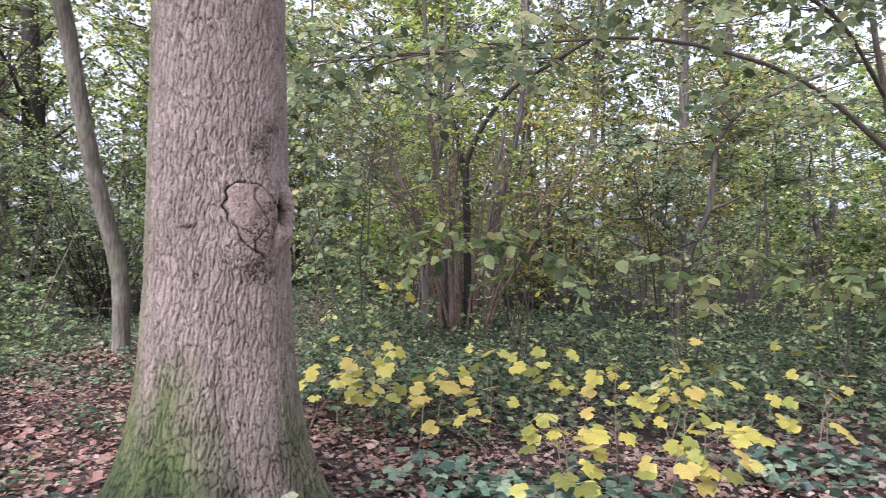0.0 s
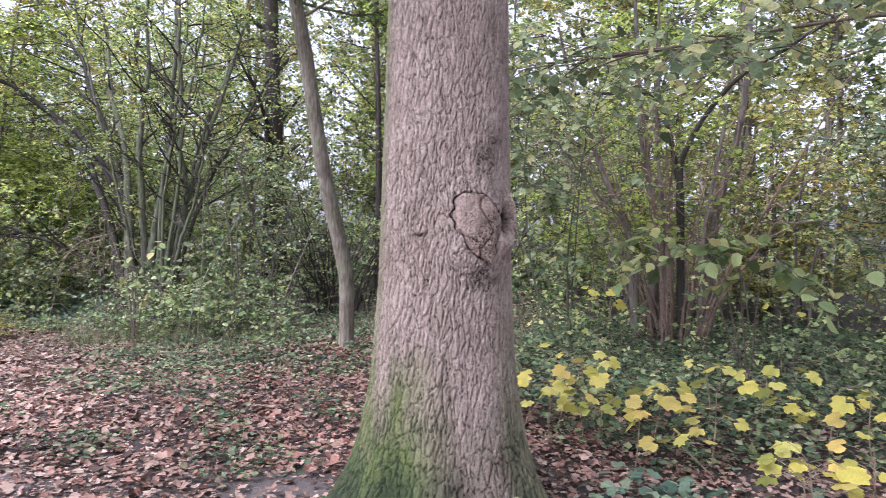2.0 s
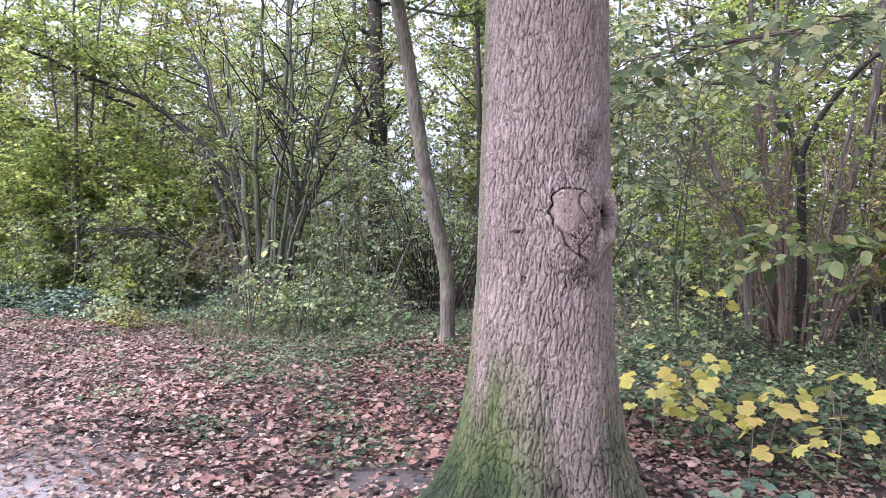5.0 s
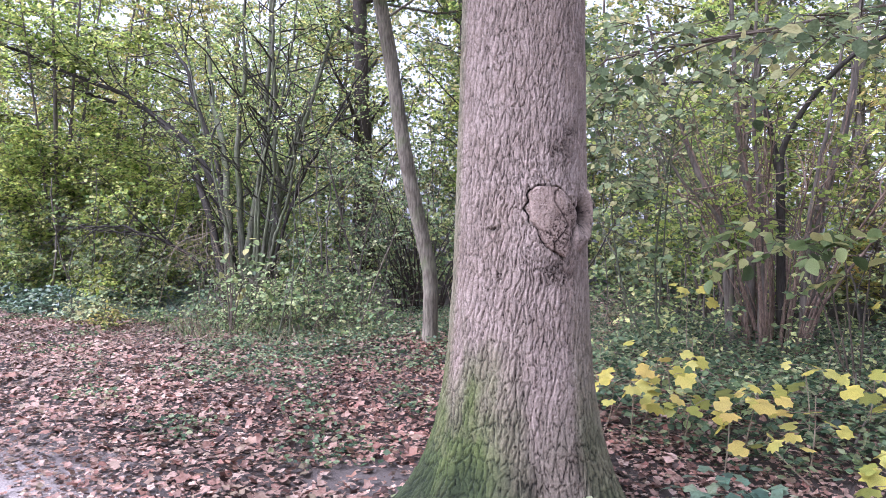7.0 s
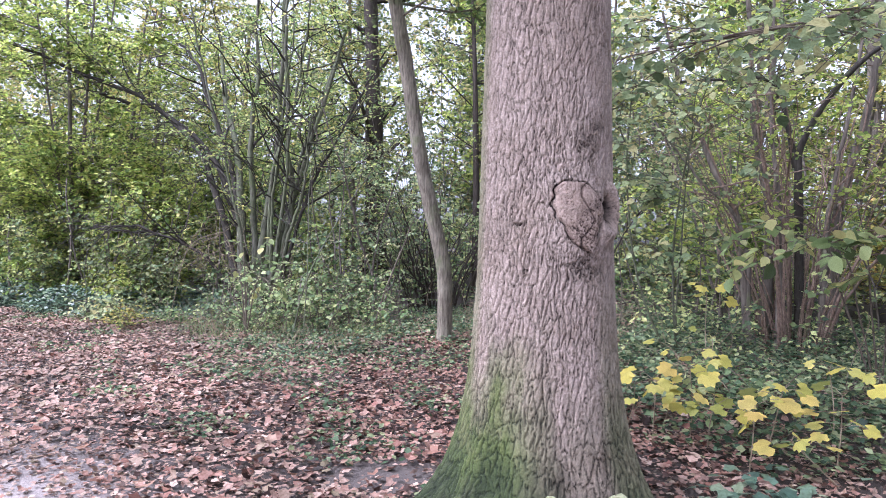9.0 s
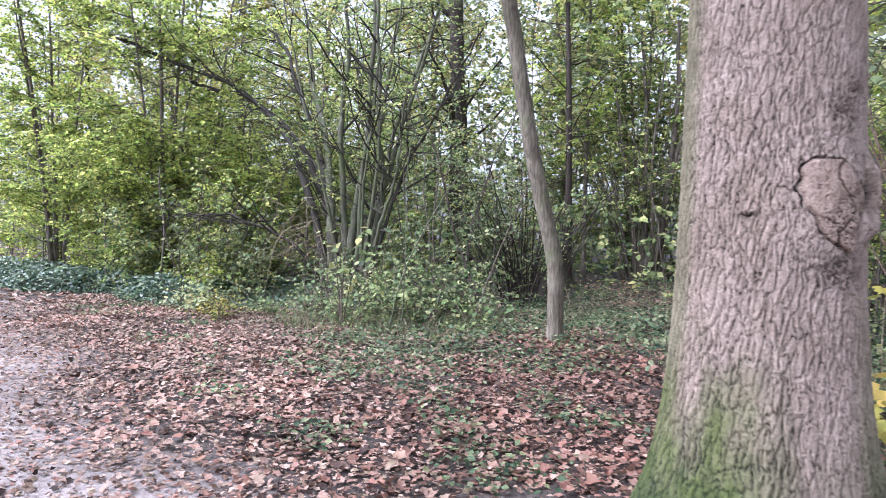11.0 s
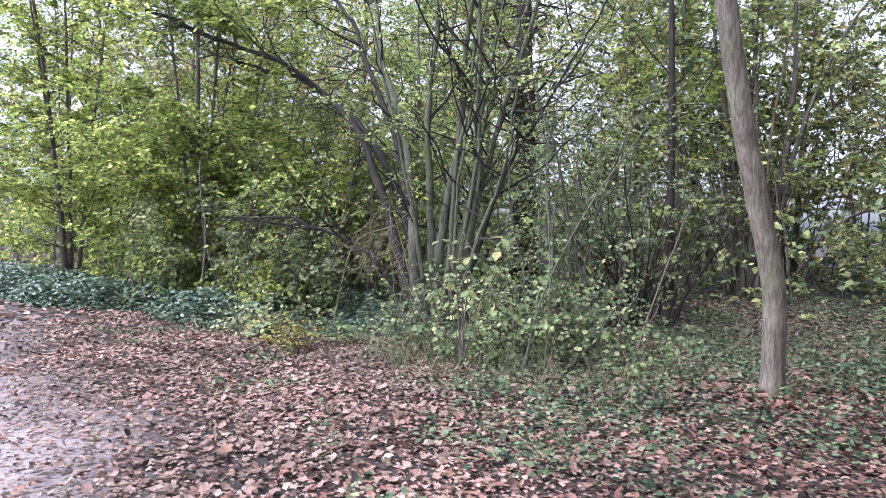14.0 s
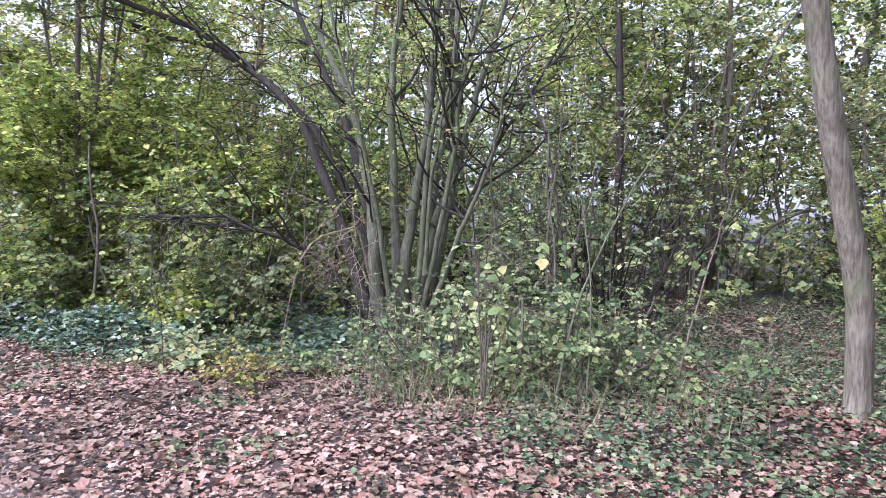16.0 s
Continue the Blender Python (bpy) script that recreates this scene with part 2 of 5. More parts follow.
M_GROUND = ground_material()
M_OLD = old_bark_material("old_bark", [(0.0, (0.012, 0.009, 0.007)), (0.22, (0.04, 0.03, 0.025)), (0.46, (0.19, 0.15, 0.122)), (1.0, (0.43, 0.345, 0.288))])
M_SCAR = old_bark_material("scar_wood", [(0.0, (0.03, 0.02, 0.016)), (0.45, (0.17, 0.122, 0.097)), (1.0, (0.4, 0.31, 0.25))])
M_SLIM = bark_material("slim_bark", (0.06, 0.05, 0.037), (0.245, 0.212, 0.162), 1.1, 0.4, 0.13)
M_STEM = bark_material("stem_bark", (0.04, 0.039, 0.03), (0.165, 0.158, 0.118), 1.4, 0.8)
# darker than M_STEM: the backlit look of arching limbs is put into the colour
M_LIMB_DARK = bark_material("limb_bark_darkened", (0.02, 0.017, 0.014), (0.062, 0.053, 0.042), 1.4, 0.15)
M_HAZEL = bark_material("hazel_bark", (0.095, 0.062, 0.046), (0.3, 0.215, 0.165), 1.6, 0.2, 0.3)
M_DARK = bark_material("dark_bark", (0.02, 0.016, 0.013), (0.065, 0.05, 0.04), 1.0, 0.1)
M_FAR = bark_material("far_bark", (0.06, 0.05, 0.041), (0.2, 0.168, 0.138), 0.6, 0.2)
M_TWIG = bark_material("twig_bark", (0.06, 0.047, 0.034), (0.18, 0.145, 0.11), 3.0)
M_STRAW = bark_material("dry_stalk", (0.13, 0.1, 0.065), (0.33, 0.27, 0.19), 3.0)
L_FRESH = leaf_material("leaf_fresh", [(0.12, 0.19, 0.065), (0.225, 0.315, 0.1), (0.37, 0.435, 0.14), (0.56, 0.52, 0.19)])
L_BRIGHT = leaf_material("leaf_yellow_green", [(0.19, 0.285, 0.08), (0.37, 0.47, 0.115), (0.5, 0.575, 0.15), (0.6, 0.58, 0.2)], 0.72)
L_DULL = leaf_material("leaf_dull_green", [(0.118, 0.18, 0.105), (0.207, 0.276, 0.153), (0.31, 0.362, 0.2), (0.492, 0.458, 0.262)])
L_LIME = leaf_material("leaf_broad_green", [(0.15, 0.205, 0.107), (0.23, 0.29, 0.155), (0.32, 0.37, 0.19), (0.49, 0.45, 0.225)], 0.45)
L_BROAD = leaf_material("leaf_broad_single", [(0.205, 0.274, 0.115), (0.29, 0.37, 0.163), (0.393, 0.435, 0.192), (0.546, 0.483, 0.211)], 0.45, 0.5, True)
L_BRAMBLE = leaf_material("leaf_bramble", [(0.07, 0.12, 0.055), (0.13, 0.2, 0.08), (0.21, 0.28, 0.11), (0.38, 0.38, 0.17)], 0.4)
L_PALE = leaf_material("leaf_pale_sprout", [(0.35, 0.36, 0.22), (0.45, 0.45, 0.3)], 0.4)
L_IVY = leaf_material("leaf_ivy", [(0.036, 0.07, 0.05), (0.07, 0.122, 0.083), (0.12, 0.175, 0.118), (0.22, 0.26, 0.165)], 0.15, 0.3, gloss=0.45)
L_HERB = leaf_material("leaf_herb", [(0.05, 0.09, 0.052), (0.095, 0.145, 0.08), (0.165, 0.215, 0.115), (0.29, 0.31, 0.17)], 0.35)
L_FAR = leaf_material("leaf_far", [(0.102, 0.145, 0.077), (0.181, 0.218, 0.102), (0.302, 0.327, 0.126), (0.505, 0.398, 0.174)])
L_AUTUMN = leaf_material("leaf_autumn", [(0.175, 0.213, 0.072), (0.3, 0.325, 0.098), (0.425, 0.4, 0.117), (0.525, 0.375, 0.13)])
L_YELLOW = leaf_material("leaf_yellow", [(0.42, 0.43, 0.1), (0.56, 0.47, 0.1), (0.53, 0.49, 0.14), (0.61, 0.44, 0.13)], 0.4, 0.45, True)
L_LITTER = leaf_material("leaf_litter_brown", [(0.1, 0.062, 0.05), (0.26, 0.16, 0.132), (0.31, 0.205, 0.17), (0.39, 0.28, 0.236), (0.26, 0.125, 0.098), (0.35, 0.24, 0.2), (0.18, 0.11, 0.09), (0.45, 0.34, 0.29), (0.2, 0.155, 0.105), (0.21, 0.13, 0.108)], 0.1, 0.6)
L_REDDISH = leaf_material("leaf_litter_reddish", [(0.05, 0.027, 0.022), (0.185, 0.1, 0.08), (0.245, 0.14, 0.113), (0.3, 0.19, 0.155), (0.215, 0.1, 0.078), (0.145, 0.083, 0.066), (0.36, 0.25, 0.205)], 0.1, 0.6)
L_FALLEN = leaf_material("leaf_fallen", [(0.114, 0.048, 0.037), (0.249, 0.122, 0.092), (0.326, 0.188, 0.137), (0.33, 0.235, 0.19), (0.26, 0.132, 0.088), (0.37, 0.285, 0.23)], 0.1, 0.6, True)
L_SHRUB = leaf_material("leaf_low_shrub", [(0.09, 0.14, 0.062), (0.17, 0.24, 0.105), (0.27, 0.335, 0.155), (0.43, 0.44, 0.22)], 0.4)
L_SHADE = leaf_material("leaf_shaded_shrub", [(0.124, 0.192, 0.106), (0.238, 0.309, 0.143), (0.413, 0.47, 0.198), (0.636, 0.618, 0.293)])


# ---- ground ----
def path_edge(x):
    return 0.85 - 0.352 * x


def trodden(x, y):
    """How bare and pale the way is: 1 on it, 0 in the wood."""
    wav = 0.25 * np.sin(x * 1.3) + 0.15 * np.sin(x * 3.1 + 1)
    d = (y - path_edge(x) - wav) * 0.943
    return np.clip(0.55 - d / 1.3, 0, 1) * np.clip((d + 4.0) / 0.8, 0, 1)


def ground_z(x, y):
    z = 0.02 * np.sin(x * 1.7 + 0.6) * np.sin(y * 1.3) + 0.012 * np.sin(x * 4.1 + y * 2.3) + 0.008 * np.sin(y * 6.3 - x * 3.7)
    back = np.clip((y - 11.5) / 5.5, 0, 1)
    return z * (1 - 0.6 * trodden(x, y)) + 0.38 * back * back * (3 - 2 * back) + 0.08 * np.exp(-((x + 3.95) ** 2 + (y - 7.95) ** 2) / 1.6)


def build_ground():
    u = np.linspace(-1, 1, 221)
    g = 9 * u + 391 * u ** 7
    X, Y = np.meshgrid(g - 4, g + 5, indexing="ij")
    v = np.stack([X, Y, ground_z(X, Y)], -1)
    n = len(u)
    i, j = np.meshgrid(np.arange(n - 1), np.arange(n - 1), indexing="ij")
    q = np.stack([i * n + j, (i + 1) * n + j, (i + 1) * n + j + 1, i * n + j + 1], -1).reshape(-1, 4)
    s = Soup()
    s.add(v, q)
    ob = part("ground", s, M_GROUND)
    a = ob.data.attributes.new("trodden", "FLOAT", "POINT")
    a.data.foreach_set("value", np.maximum(trodden(X, Y), 0.2 * np.exp(-(((X + 2.2) / 0.6) ** 2 + ((Y - 3.45) / 0.32) ** 2))).ravel().astype(np.float32))
    return tagged(ob, "woodland soil strewn with fallen maple leaves", "ground", kind="structure")


ground = build_ground()


# ---- the old tree beside the way ----
def cells(u, v, period, seed):
    """Distance to the border of long cells on a sheet that closes round the trunk."""
    rg = np.random.default_rng(seed)
    nu, nv = period, int(v.max()) + 4
    jx, jy = rg.uniform(0.1, 0.9, (nu, nv)), rg.uniform(0.05, 0.95, (nu, nv))
    iu, iv = np.floor(u).astype(int), np.floor(v).astype(int)
    f1, f2 = np.full(u.shape, 9.0), np.full(u.shape, 9.0)
    for a in (-1, 0, 1):
        for b in (-1, 0, 1):
            ci, cj = iu + a, np.clip(iv + b, 0, nv - 1)
            d = np.hypot(ci + jx[ci % nu, cj] - u, iv + b + jy[ci % nu, cj] - v)
            f2 = np.minimum(f2, np.maximum(d, f1))
            f1 = np.minimum(f1, d)
    return f2 - f1


def fbm(u, v, period, seed, octaves):
    """Soft noise from 0 to 1 that closes round after the given period in u."""
    rg = np.random.default_rng(seed)
    total, weight = np.zeros(u.shape), 0.0
    for o in range(octaves):
        per = period * 2 ** o
        uu, vv = u * 2 ** o, (v - v.min()) * 2 ** o
        nv = int(vv.max()) + 3
        g = rg.uniform(0, 1, (per, nv))
        i, j = np.floor(uu).astype(int), np.floor(vv).astype(int)
        fu, fv = uu - i, vv - j
        fu, fv = fu * fu * (3 - 2 * fu), fv * fv * (3 - 2 * fv)
        i0, i1 = i % per, (i + 1) % per
        val = (g[i0, j] * (1 - fu) + g[i1, j] * fu) * (1 - fv) + (g[i0, j + 1] * (1 - fu) + g[i1, j + 1] * fu) * fv
        total, weight = total + val * 0.55 ** o, weight + 0.55 ** o
    return total / weight


TRUNK = np.array([-1.173, 3.426])
FACE = math.atan2(-3.42, 1.19)


def trunk_radius(A, Z):
    """The smooth trunk: a flared foot with root ribs, and a swelling round the burl."""
    up = np.clip(Z, 0, 9)
    r = 0.327 + 0.01 * np.cos(3 * A + 1) + 0.2 * np.exp(-up / 0.3) + 0.13 * np.exp(-up / 0.9) - 0.013 * np.clip(Z - 2, 0, 20)
    r = r + 0.075 * np.exp(-up / 0.25) * np.cos(5 * A + 0.8) + 0.03 * np.exp(-up / 0.35) * np.cos(9 * A)
    da = (A - (FACE + 0.42) + np.pi) % (2 * np.pi) - np.pi
    return r + 0.03 * np.exp(-((da * 0.35 / 0.17) ** 2 + ((Z - 1.62) / 0.26) ** 2))


def plate_half(z):
    """Half the width of the healed plate at a height over its middle: broad above, blunt below."""
    low = 0.142 * (0.1 + 0.9 * np.clip((z + 0.18) / 0.22, 0, 1) ** 0.9) ** 0.75 * np.clip((z + 0.18) / 0.03, 0, 1) ** 0.5
    high = 0.142 * np.clip(1 - ((z - 0.035) / 0.14) ** 2, 0, 1) ** 0.55
    jag = 0.007 * np.sin(z * 41 + 1) + 0.003 * np.sin(z * 97 + 2.4)
    half = np.where(z < 0.035, low, high)
    return np.maximum(half + jag * np.clip(half / 0.05, 0, 1), 0)


def plate_mid(z):
    return 0.012 - 0.22 * z + 0.009 * np.sin(z * 23 + 0.5) + 0.003 * np.sin(z * 83)


def paint(ob, name, values):
    """Keeps a value for each vertex, for the material to read."""
    at = ob.data.attributes.new(name, "FLOAT", "POINT")
    at.data.foreach_set("value", np.asarray(values).ravel().astype(np.float32))


def old_tree():
    top = thing("old_tree", -1.19, 3.42, "old tree with furrowed grey-brown bark, mossy foot and burl", "tree")
    nz = 560
    front = FACE + np.linspace(-1.7, 1.7, 400)
    ang = np.concatenate([front, np.linspace(FACE + 1.7, FACE - 1.7 + 2 * np.pi, 36)[1:-1]])
    na = len(ang)
    z = np.concatenate([np.linspace(-0.15, 3.0, nz - 30, endpoint=False), np.linspace(3.0, 13, 30)])
    A, Z = np.meshgrid(ang, z, indexing="ij")
    base = trunk_radius(A, Z)
    da = (A - (FACE + 0.42) + np.pi) % (2 * np.pi) - np.pi
    sheet = A / (2 * np.pi)
    sx, sz = da * 0.36, Z - 1.62
    rr = np.hypot(sx / 0.17, sz / 0.26)
    warp = fbm(sheet * 14, Z * 4, 14, 11, 4) * 2 - 1
    fine = fbm(sheet * 110, Z * 11, 110, 12, 4)
    fleck = fbm(sheet * 300, Z * 70, 300, 13, 2)
    swirl = np.exp(-(np.maximum(rr - 0.75, 0) * 1.8) ** 2)
    knots = np.zeros(A.shape)
    for ka, kz, kw, kh in ((0.57, 1.97, 0.075, 0.085), (0.55, 1.36, 0.1, 0.06), (-0.43, 1.57, 0.05, 0.016), (0.75, 2.06, 0.05, 0.04), (-0.34, 1.34, 0.008, 0.02), (-0.3, 1.345, 0.006, 0.018)):
        kd = (A - FACE - ka + np.pi) % (2 * np.pi) - np.pi
        knots = np.maximum(knots, np.exp(-((kd * 0.35 / kw) ** 2 + ((Z - kz) / kh) ** 2)))
    knots = knots * np.clip(0.3 + 2.4 * (fbm(sheet * 46, Z * 13, 46, 61, 3) - 0.25), 0, 1)

    def crack(count, tall, seed, sway, bend):
        """Metres to the nearest crack of a net of long plates."""
        u = (sheet * count + warp * sway + (fine - 0.5) * bend + swirl * (fbm(sheet * 60, Z * 10, 60, 31, 3) - 0.5) * 4) % count
        v = (Z + 0.4) / tall + warp * 1.2 + (fine - 0.5) * bend + swirl * (fbm(sheet * 60, Z * 10, 60, 32, 3) - 0.5) * 3
        c = cells(u, v, count, seed)
        slope = np.hypot(np.gradient(c, ang, axis=0) / 0.35, np.gradient(c, z, axis=1))
        return c / np.clip(slope, 12.0, 90.0)

    gap = 0.003 + 0.0078 * fbm(sheet * 24, Z * 4, 24, 51, 3) + 0.0025 * np.clip(np.cos(A - (FACE - 1.3)), 0, 1)
    c1 = crack(82, 0.1, 3, 1.2, 1.0)
    c2 = crack(120, 0.055, 5, 2.0, 1.2)
    curl = cells((sheet * 90 + (fbm(sheet * 40, Z * 16, 40, 34, 3) - 0.5) * 9) % 90, (Z + 0.4) / 0.03 + (fine - 0.5) * 4, 90, 9)
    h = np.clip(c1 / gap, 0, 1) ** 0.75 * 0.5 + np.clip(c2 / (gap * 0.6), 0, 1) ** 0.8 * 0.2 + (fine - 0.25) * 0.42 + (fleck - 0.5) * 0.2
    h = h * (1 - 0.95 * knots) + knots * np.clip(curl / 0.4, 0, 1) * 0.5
    h = h + R.normal(0, 0.03, h.shape)
    depth = 0.02 + 0.004 * np.clip(1 - Z / 0.9, 0, 1) + 0.03 * knots
    # the seam round the healed plate; the hollow beside it gets painted shade
    wx = sx + 0.02 * (fbm(sheet * 50, Z * 12, 50, 35, 3) - 0.5)
    de = np.abs(wx - plate_mid(sz)) - plate_half(sz + 0.02 * (fbm(sheet * 50, Z * 12, 50, 36, 3) - 0.5))
    inside = np.clip(-de / 0.012, 0, 1) * (np.abs(sz) < 0.2)
    seam = np.exp(-(de / 0.005) ** 2) * np.clip(0.35 + 1.3 * (fbm(sheet * 70, Z * 14, 70, 38, 3) - 0.2), 0.2, 1) * np.clip((0.22 - np.abs(sz)) / 0.04, 0, 1) * np.where(wx < 0.03, 1.0, 0.55)
    hx, hz = (da - 0.5) * 0.36, Z - 1.66
    hollow = np.exp(-((hx / 0.032) ** 2 + (hz / 0.055) ** 2) ** 1.5)
    ring = np.exp(-((np.hypot(hx / 0.06, hz / 0.13) - 1) / 0.35) ** 2) * np.clip(0.5 + hx / 0.05 - hz / 0.2, 0, 1)
    rib = np.exp(-((wx - 0.135) / 0.014) ** 2) * np.exp(-((sz + 0.03) / 0.16) ** 2)
    rad = base + depth * (h - 0.5) - 0.014 * inside - 0.022 * seam - 0.1 * hollow + 0.045 * ring + 0.014 * rib
    # ragged-edged mask: bark colour goes darker, with more moss, towards the foot
    foot_fade = np.clip((0.7 + 0.7 * (fbm(sheet * 20, Z * 3, 20, 22, 4) - 0.5) - Z) / 0.6, 0, 1)
    h = np.clip((h - 0.8 * seam - 1.4 * hollow) * (1 - 0.62 * foot_fade), 0, 1)
    lean = -0.006 * np.clip(Z, 0, 4)
    v = np.stack([TRUNK[0] + lean + rad * np.cos(A), TRUNK[1] + rad * np.sin(A), Z], -1)
    i, j = np.meshgrid(np.arange(na), np.arange(nz - 1), indexing="ij")
    k = (i + 1) % na
    s = Soup()
    s.add(v, np.stack([i * nz + j, k * nz + j, k * nz + j + 1, i * nz + j + 1], -1).reshape(-1, 4))
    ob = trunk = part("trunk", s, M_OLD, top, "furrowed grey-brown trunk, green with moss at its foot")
    flank = np.clip(np.cos(A - (FACE - 1.2)) * 1.8 - 0.35, 0, 1)
    low = np.clip((1.0 + 0.7 * (fbm(sheet * 20, Z * 3, 20, 21, 4) - 0.5) - Z) / 0.45, 0, 0.95)
    streak = np.clip(np.cos(A - (FACE - 1.55)) * 6 - 5.2, 0, 0.5)
    right = np.clip(np.cos(A - (FACE + 1.35)) * 5 - 3.8, 0, 0.45) * np.clip((1.4 - Z) / 0.8, 0, 1)
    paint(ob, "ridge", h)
    paint(ob, "moss", np.clip(flank * low + 0.45 * foot_fade + streak + right, 0, 1))
    # the plate of healed wood, cracked across
    m, n = 70, 84
    q, pz = np.meshgrid(np.linspace(-1, 1, m), np.linspace(-0.185, 0.165, n), indexing="ij")
    px = plate_mid(pz) + q * plate_half(pz) * 0.98
    pa = FACE + 0.42 + px / 0.36
    lumps = fbm(px * 40 + 20, pz * 40, 60, 41, 4)
    low_right = np.clip((px - pz * 0.9 + 0.03) / 0.06, 0, 1)
    crack = cells((px * 26 + 8 + 3 * fbm(px * 30 + 20, pz * 30, 60, 42, 3)) % 14, (pz + 0.4) * 30 + 3 * lumps, 14, 43)
    ph = 0.78 + 0.5 * (lumps - 0.5) - 0.75 * np.clip(1 - crack / 0.16, 0, 1) * low_right
    seamlet = np.abs(px - 0.03 - 0.03 * np.sin(pz * 26 + 2) - 0.02 * (lumps - 0.5))
    ph = ph - 0.6 * np.exp(-(seamlet / 0.005) ** 2) - 0.35 * np.clip(1 - cells((px * 45 + 16) % 28, (pz + 0.4) * 22 + 4 * lumps, 28, 44) / 0.12, 0, 1)
    pr = trunk_radius(pa, pz + 1.62) + 0.004 + 0.012 * (1 - q ** 4) + 0.012 * (ph - 0.7) + 0.01 * np.clip(-pz / 0.15, 0, 1) * (1 - q ** 2)
    pr = pr - 0.022 * np.clip((np.abs(q) - 0.9) / 0.1, 0, 1)
    s = Soup()
    i, j = np.meshgrid(np.arange(m - 1), np.arange(n - 1), indexing="ij")
    s.add(np.stack([TRUNK[0] - 0.01 + pr * np.cos(pa), TRUNK[1] + pr * np.sin(pa), 1.62 + pz], -1), np.stack([i * n + j, (i + 1) * n + j, (i + 1) * n + j + 1, i * n + j + 1], -1).reshape(-1, 4))
    ob = part("burl", s, M_SCAR, trunk, "tan plate of healed wood, cracked across")
    paint(ob, "ridge", np.clip(ph, 0, 1))
    paint(ob, "moss", np.zeros(ph.shape))
    # crown above, out of view, its leaves thickened to shade the ground
    limbs = bows(np.tile([[TRUNK[0], TRUNK[1], 6.5]], (12, 1)) + UP * R.uniform(0, 5, (12, 1)), rand_dirs(12, 0.3), R.uniform(3.5, 5.5, 12), 0.2, 8)
    for p in limbs:
        s = Soup()
        tubes(s, p[None], np.linspace(0.1, 0.02, 8)[None], 7)
        part("limb", s, M_FAR, top)
    foliage(top, limbs, 1500, 0.95, 13, 0.15, L_DULL, LEAF2, 0.15, twigs=False)
    return top


def foliage(top, paths, sprays, length, per, size, mat, shape=LEAF2, lo=0.3, droop=-0.25, name="crown", label="", twig=M_TWIG, twigs=True, lift=0.2):
    """Flat leafy sprays along branches: thin twigs and the leaves on both sides of them."""
    p, t, u = pick(paths, sprays, lo, 1.0)
    d = unit(t * 0.5 + rand_dirs(sprays, 0.35) + UP * lift * R.normal(0.3, 1, (sprays, 1)))
    ln = length * R.uniform(0.5, 1.2, sprays)
    tw = bows(p, d, ln, droop, 5, 0.05)
    if twigs:
        s = Soup()
        rings = tw[:, ::2] if len(shape[0]) > 4 else tw[:, ::4]
        tubes(s, rings, np.broadcast_to(np.linspace(0.006, 0.002, rings.shape[1]), rings.shape[:2]), 3)
        part("twigwork", s, twig, top)
    n = sprays * per
    i = np.repeat(np.arange(sprays), per)
    f = np.tile(np.linspace(0.12, 1, per), sprays) * 3.999
    j = f.astype(int)
    w = (f - j)[:, None]
    pos = tw[i, j] * (1 - w) + tw[i, j + 1] * w
    tan = unit(tw[i, j + 1] - tw[i, j])
    flip = np.where(np.tile(np.arange(per) % 2, sprays) == 0, 1.0, -1.0)[:, None]
    side = unit(np.cross(tan, UP + R.normal(0, 0.25, (n, 3))))
    fwd = unit(side * flip + tan * 0.6 + R.normal(0, 0.35, (n, 3)) - UP * 0.2)
    if name == "leaf":
        s = Soup()
        s.add(*shape)
        me = s.mesh("leaf", False)
        me.materials.append(mat)
        for k in range(n):
            f = Vector(fwd[k])
            sd = f.cross(Vector(UP + R.normal(0, 0.55, 3))).normalized()
            nm, sc = sd.cross(f), size * R.uniform(0.55, 1.2)
            ob = part("leaf", me, None, top)
            ob.matrix_basis = Matrix.Translation(pos[k]) @ Matrix(((sd.x, f.x, nm.x), (sd.y, f.y, nm.y), (sd.z, f.z, nm.z))).to_4x4() @ Matrix.Diagonal((sc, sc, sc, 1))
        return None
    s = Soup()
    scatter(s, shape, pos, fwd, OPEN + R.normal(0, 0.55, (n, 3)), size * R.uniform(0.55, 1.2, n))
    return part(name, s, mat, top, label, smooth=False)


def stems_of(top, lines, radii, mat, n=16, sides=9, name="stem", taper=0.35, crook=0.014, lumps=0.06, flare=(0.35, 12)):
    out = []
    for pts, r in zip(lines, radii):
        p = smooth_line(pts, n)
        p = p + np.cumsum(R.normal(0, crook, p.shape), 0) * np.linspace(0, 1, n)[:, None]
        rad = r * np.linspace(1, taper, n) * (1 + lumps * R.normal(size=n)) + flare[0] * r * np.exp(-np.linspace(0, flare[1], n))
        s = Soup()
        tubes(s, p[None], rad[None], sides)
        part(name, s, mat, top)
        out.append(p)
    return np.array(out)


def side_branches(top, stems, count, length, rise, mat, r=0.018, lo=0.3, flat=0.3, name="branchwork", n=7, towards=None, wobble=0.05):
    p, t, u = pick(stems, count, lo, 1.0)
    d = rand_dirs(count, flat)
    if towards is not None:
        d = unit(d + np.asarray(towards, float))
    d = unit(d + 0.4 * t)
    paths = bows(p, d, length * R.uniform(0.5, 1.1, count), rise, n, wobble)
    rad = r * R.uniform(0.5, 1.2, (count, 1)) * np.linspace(1, 0.25, n)
    if name == "limb":
        for k in range(count):
            s = Soup()
            tubes(s, paths[k:k + 1], rad[k:k + 1], 6)
            part(name, s, mat, top)
        return paths
    s = Soup()
    tubes(s, paths, rad, 4)
    part(name, s, mat, top)
    return paths


old_tree()


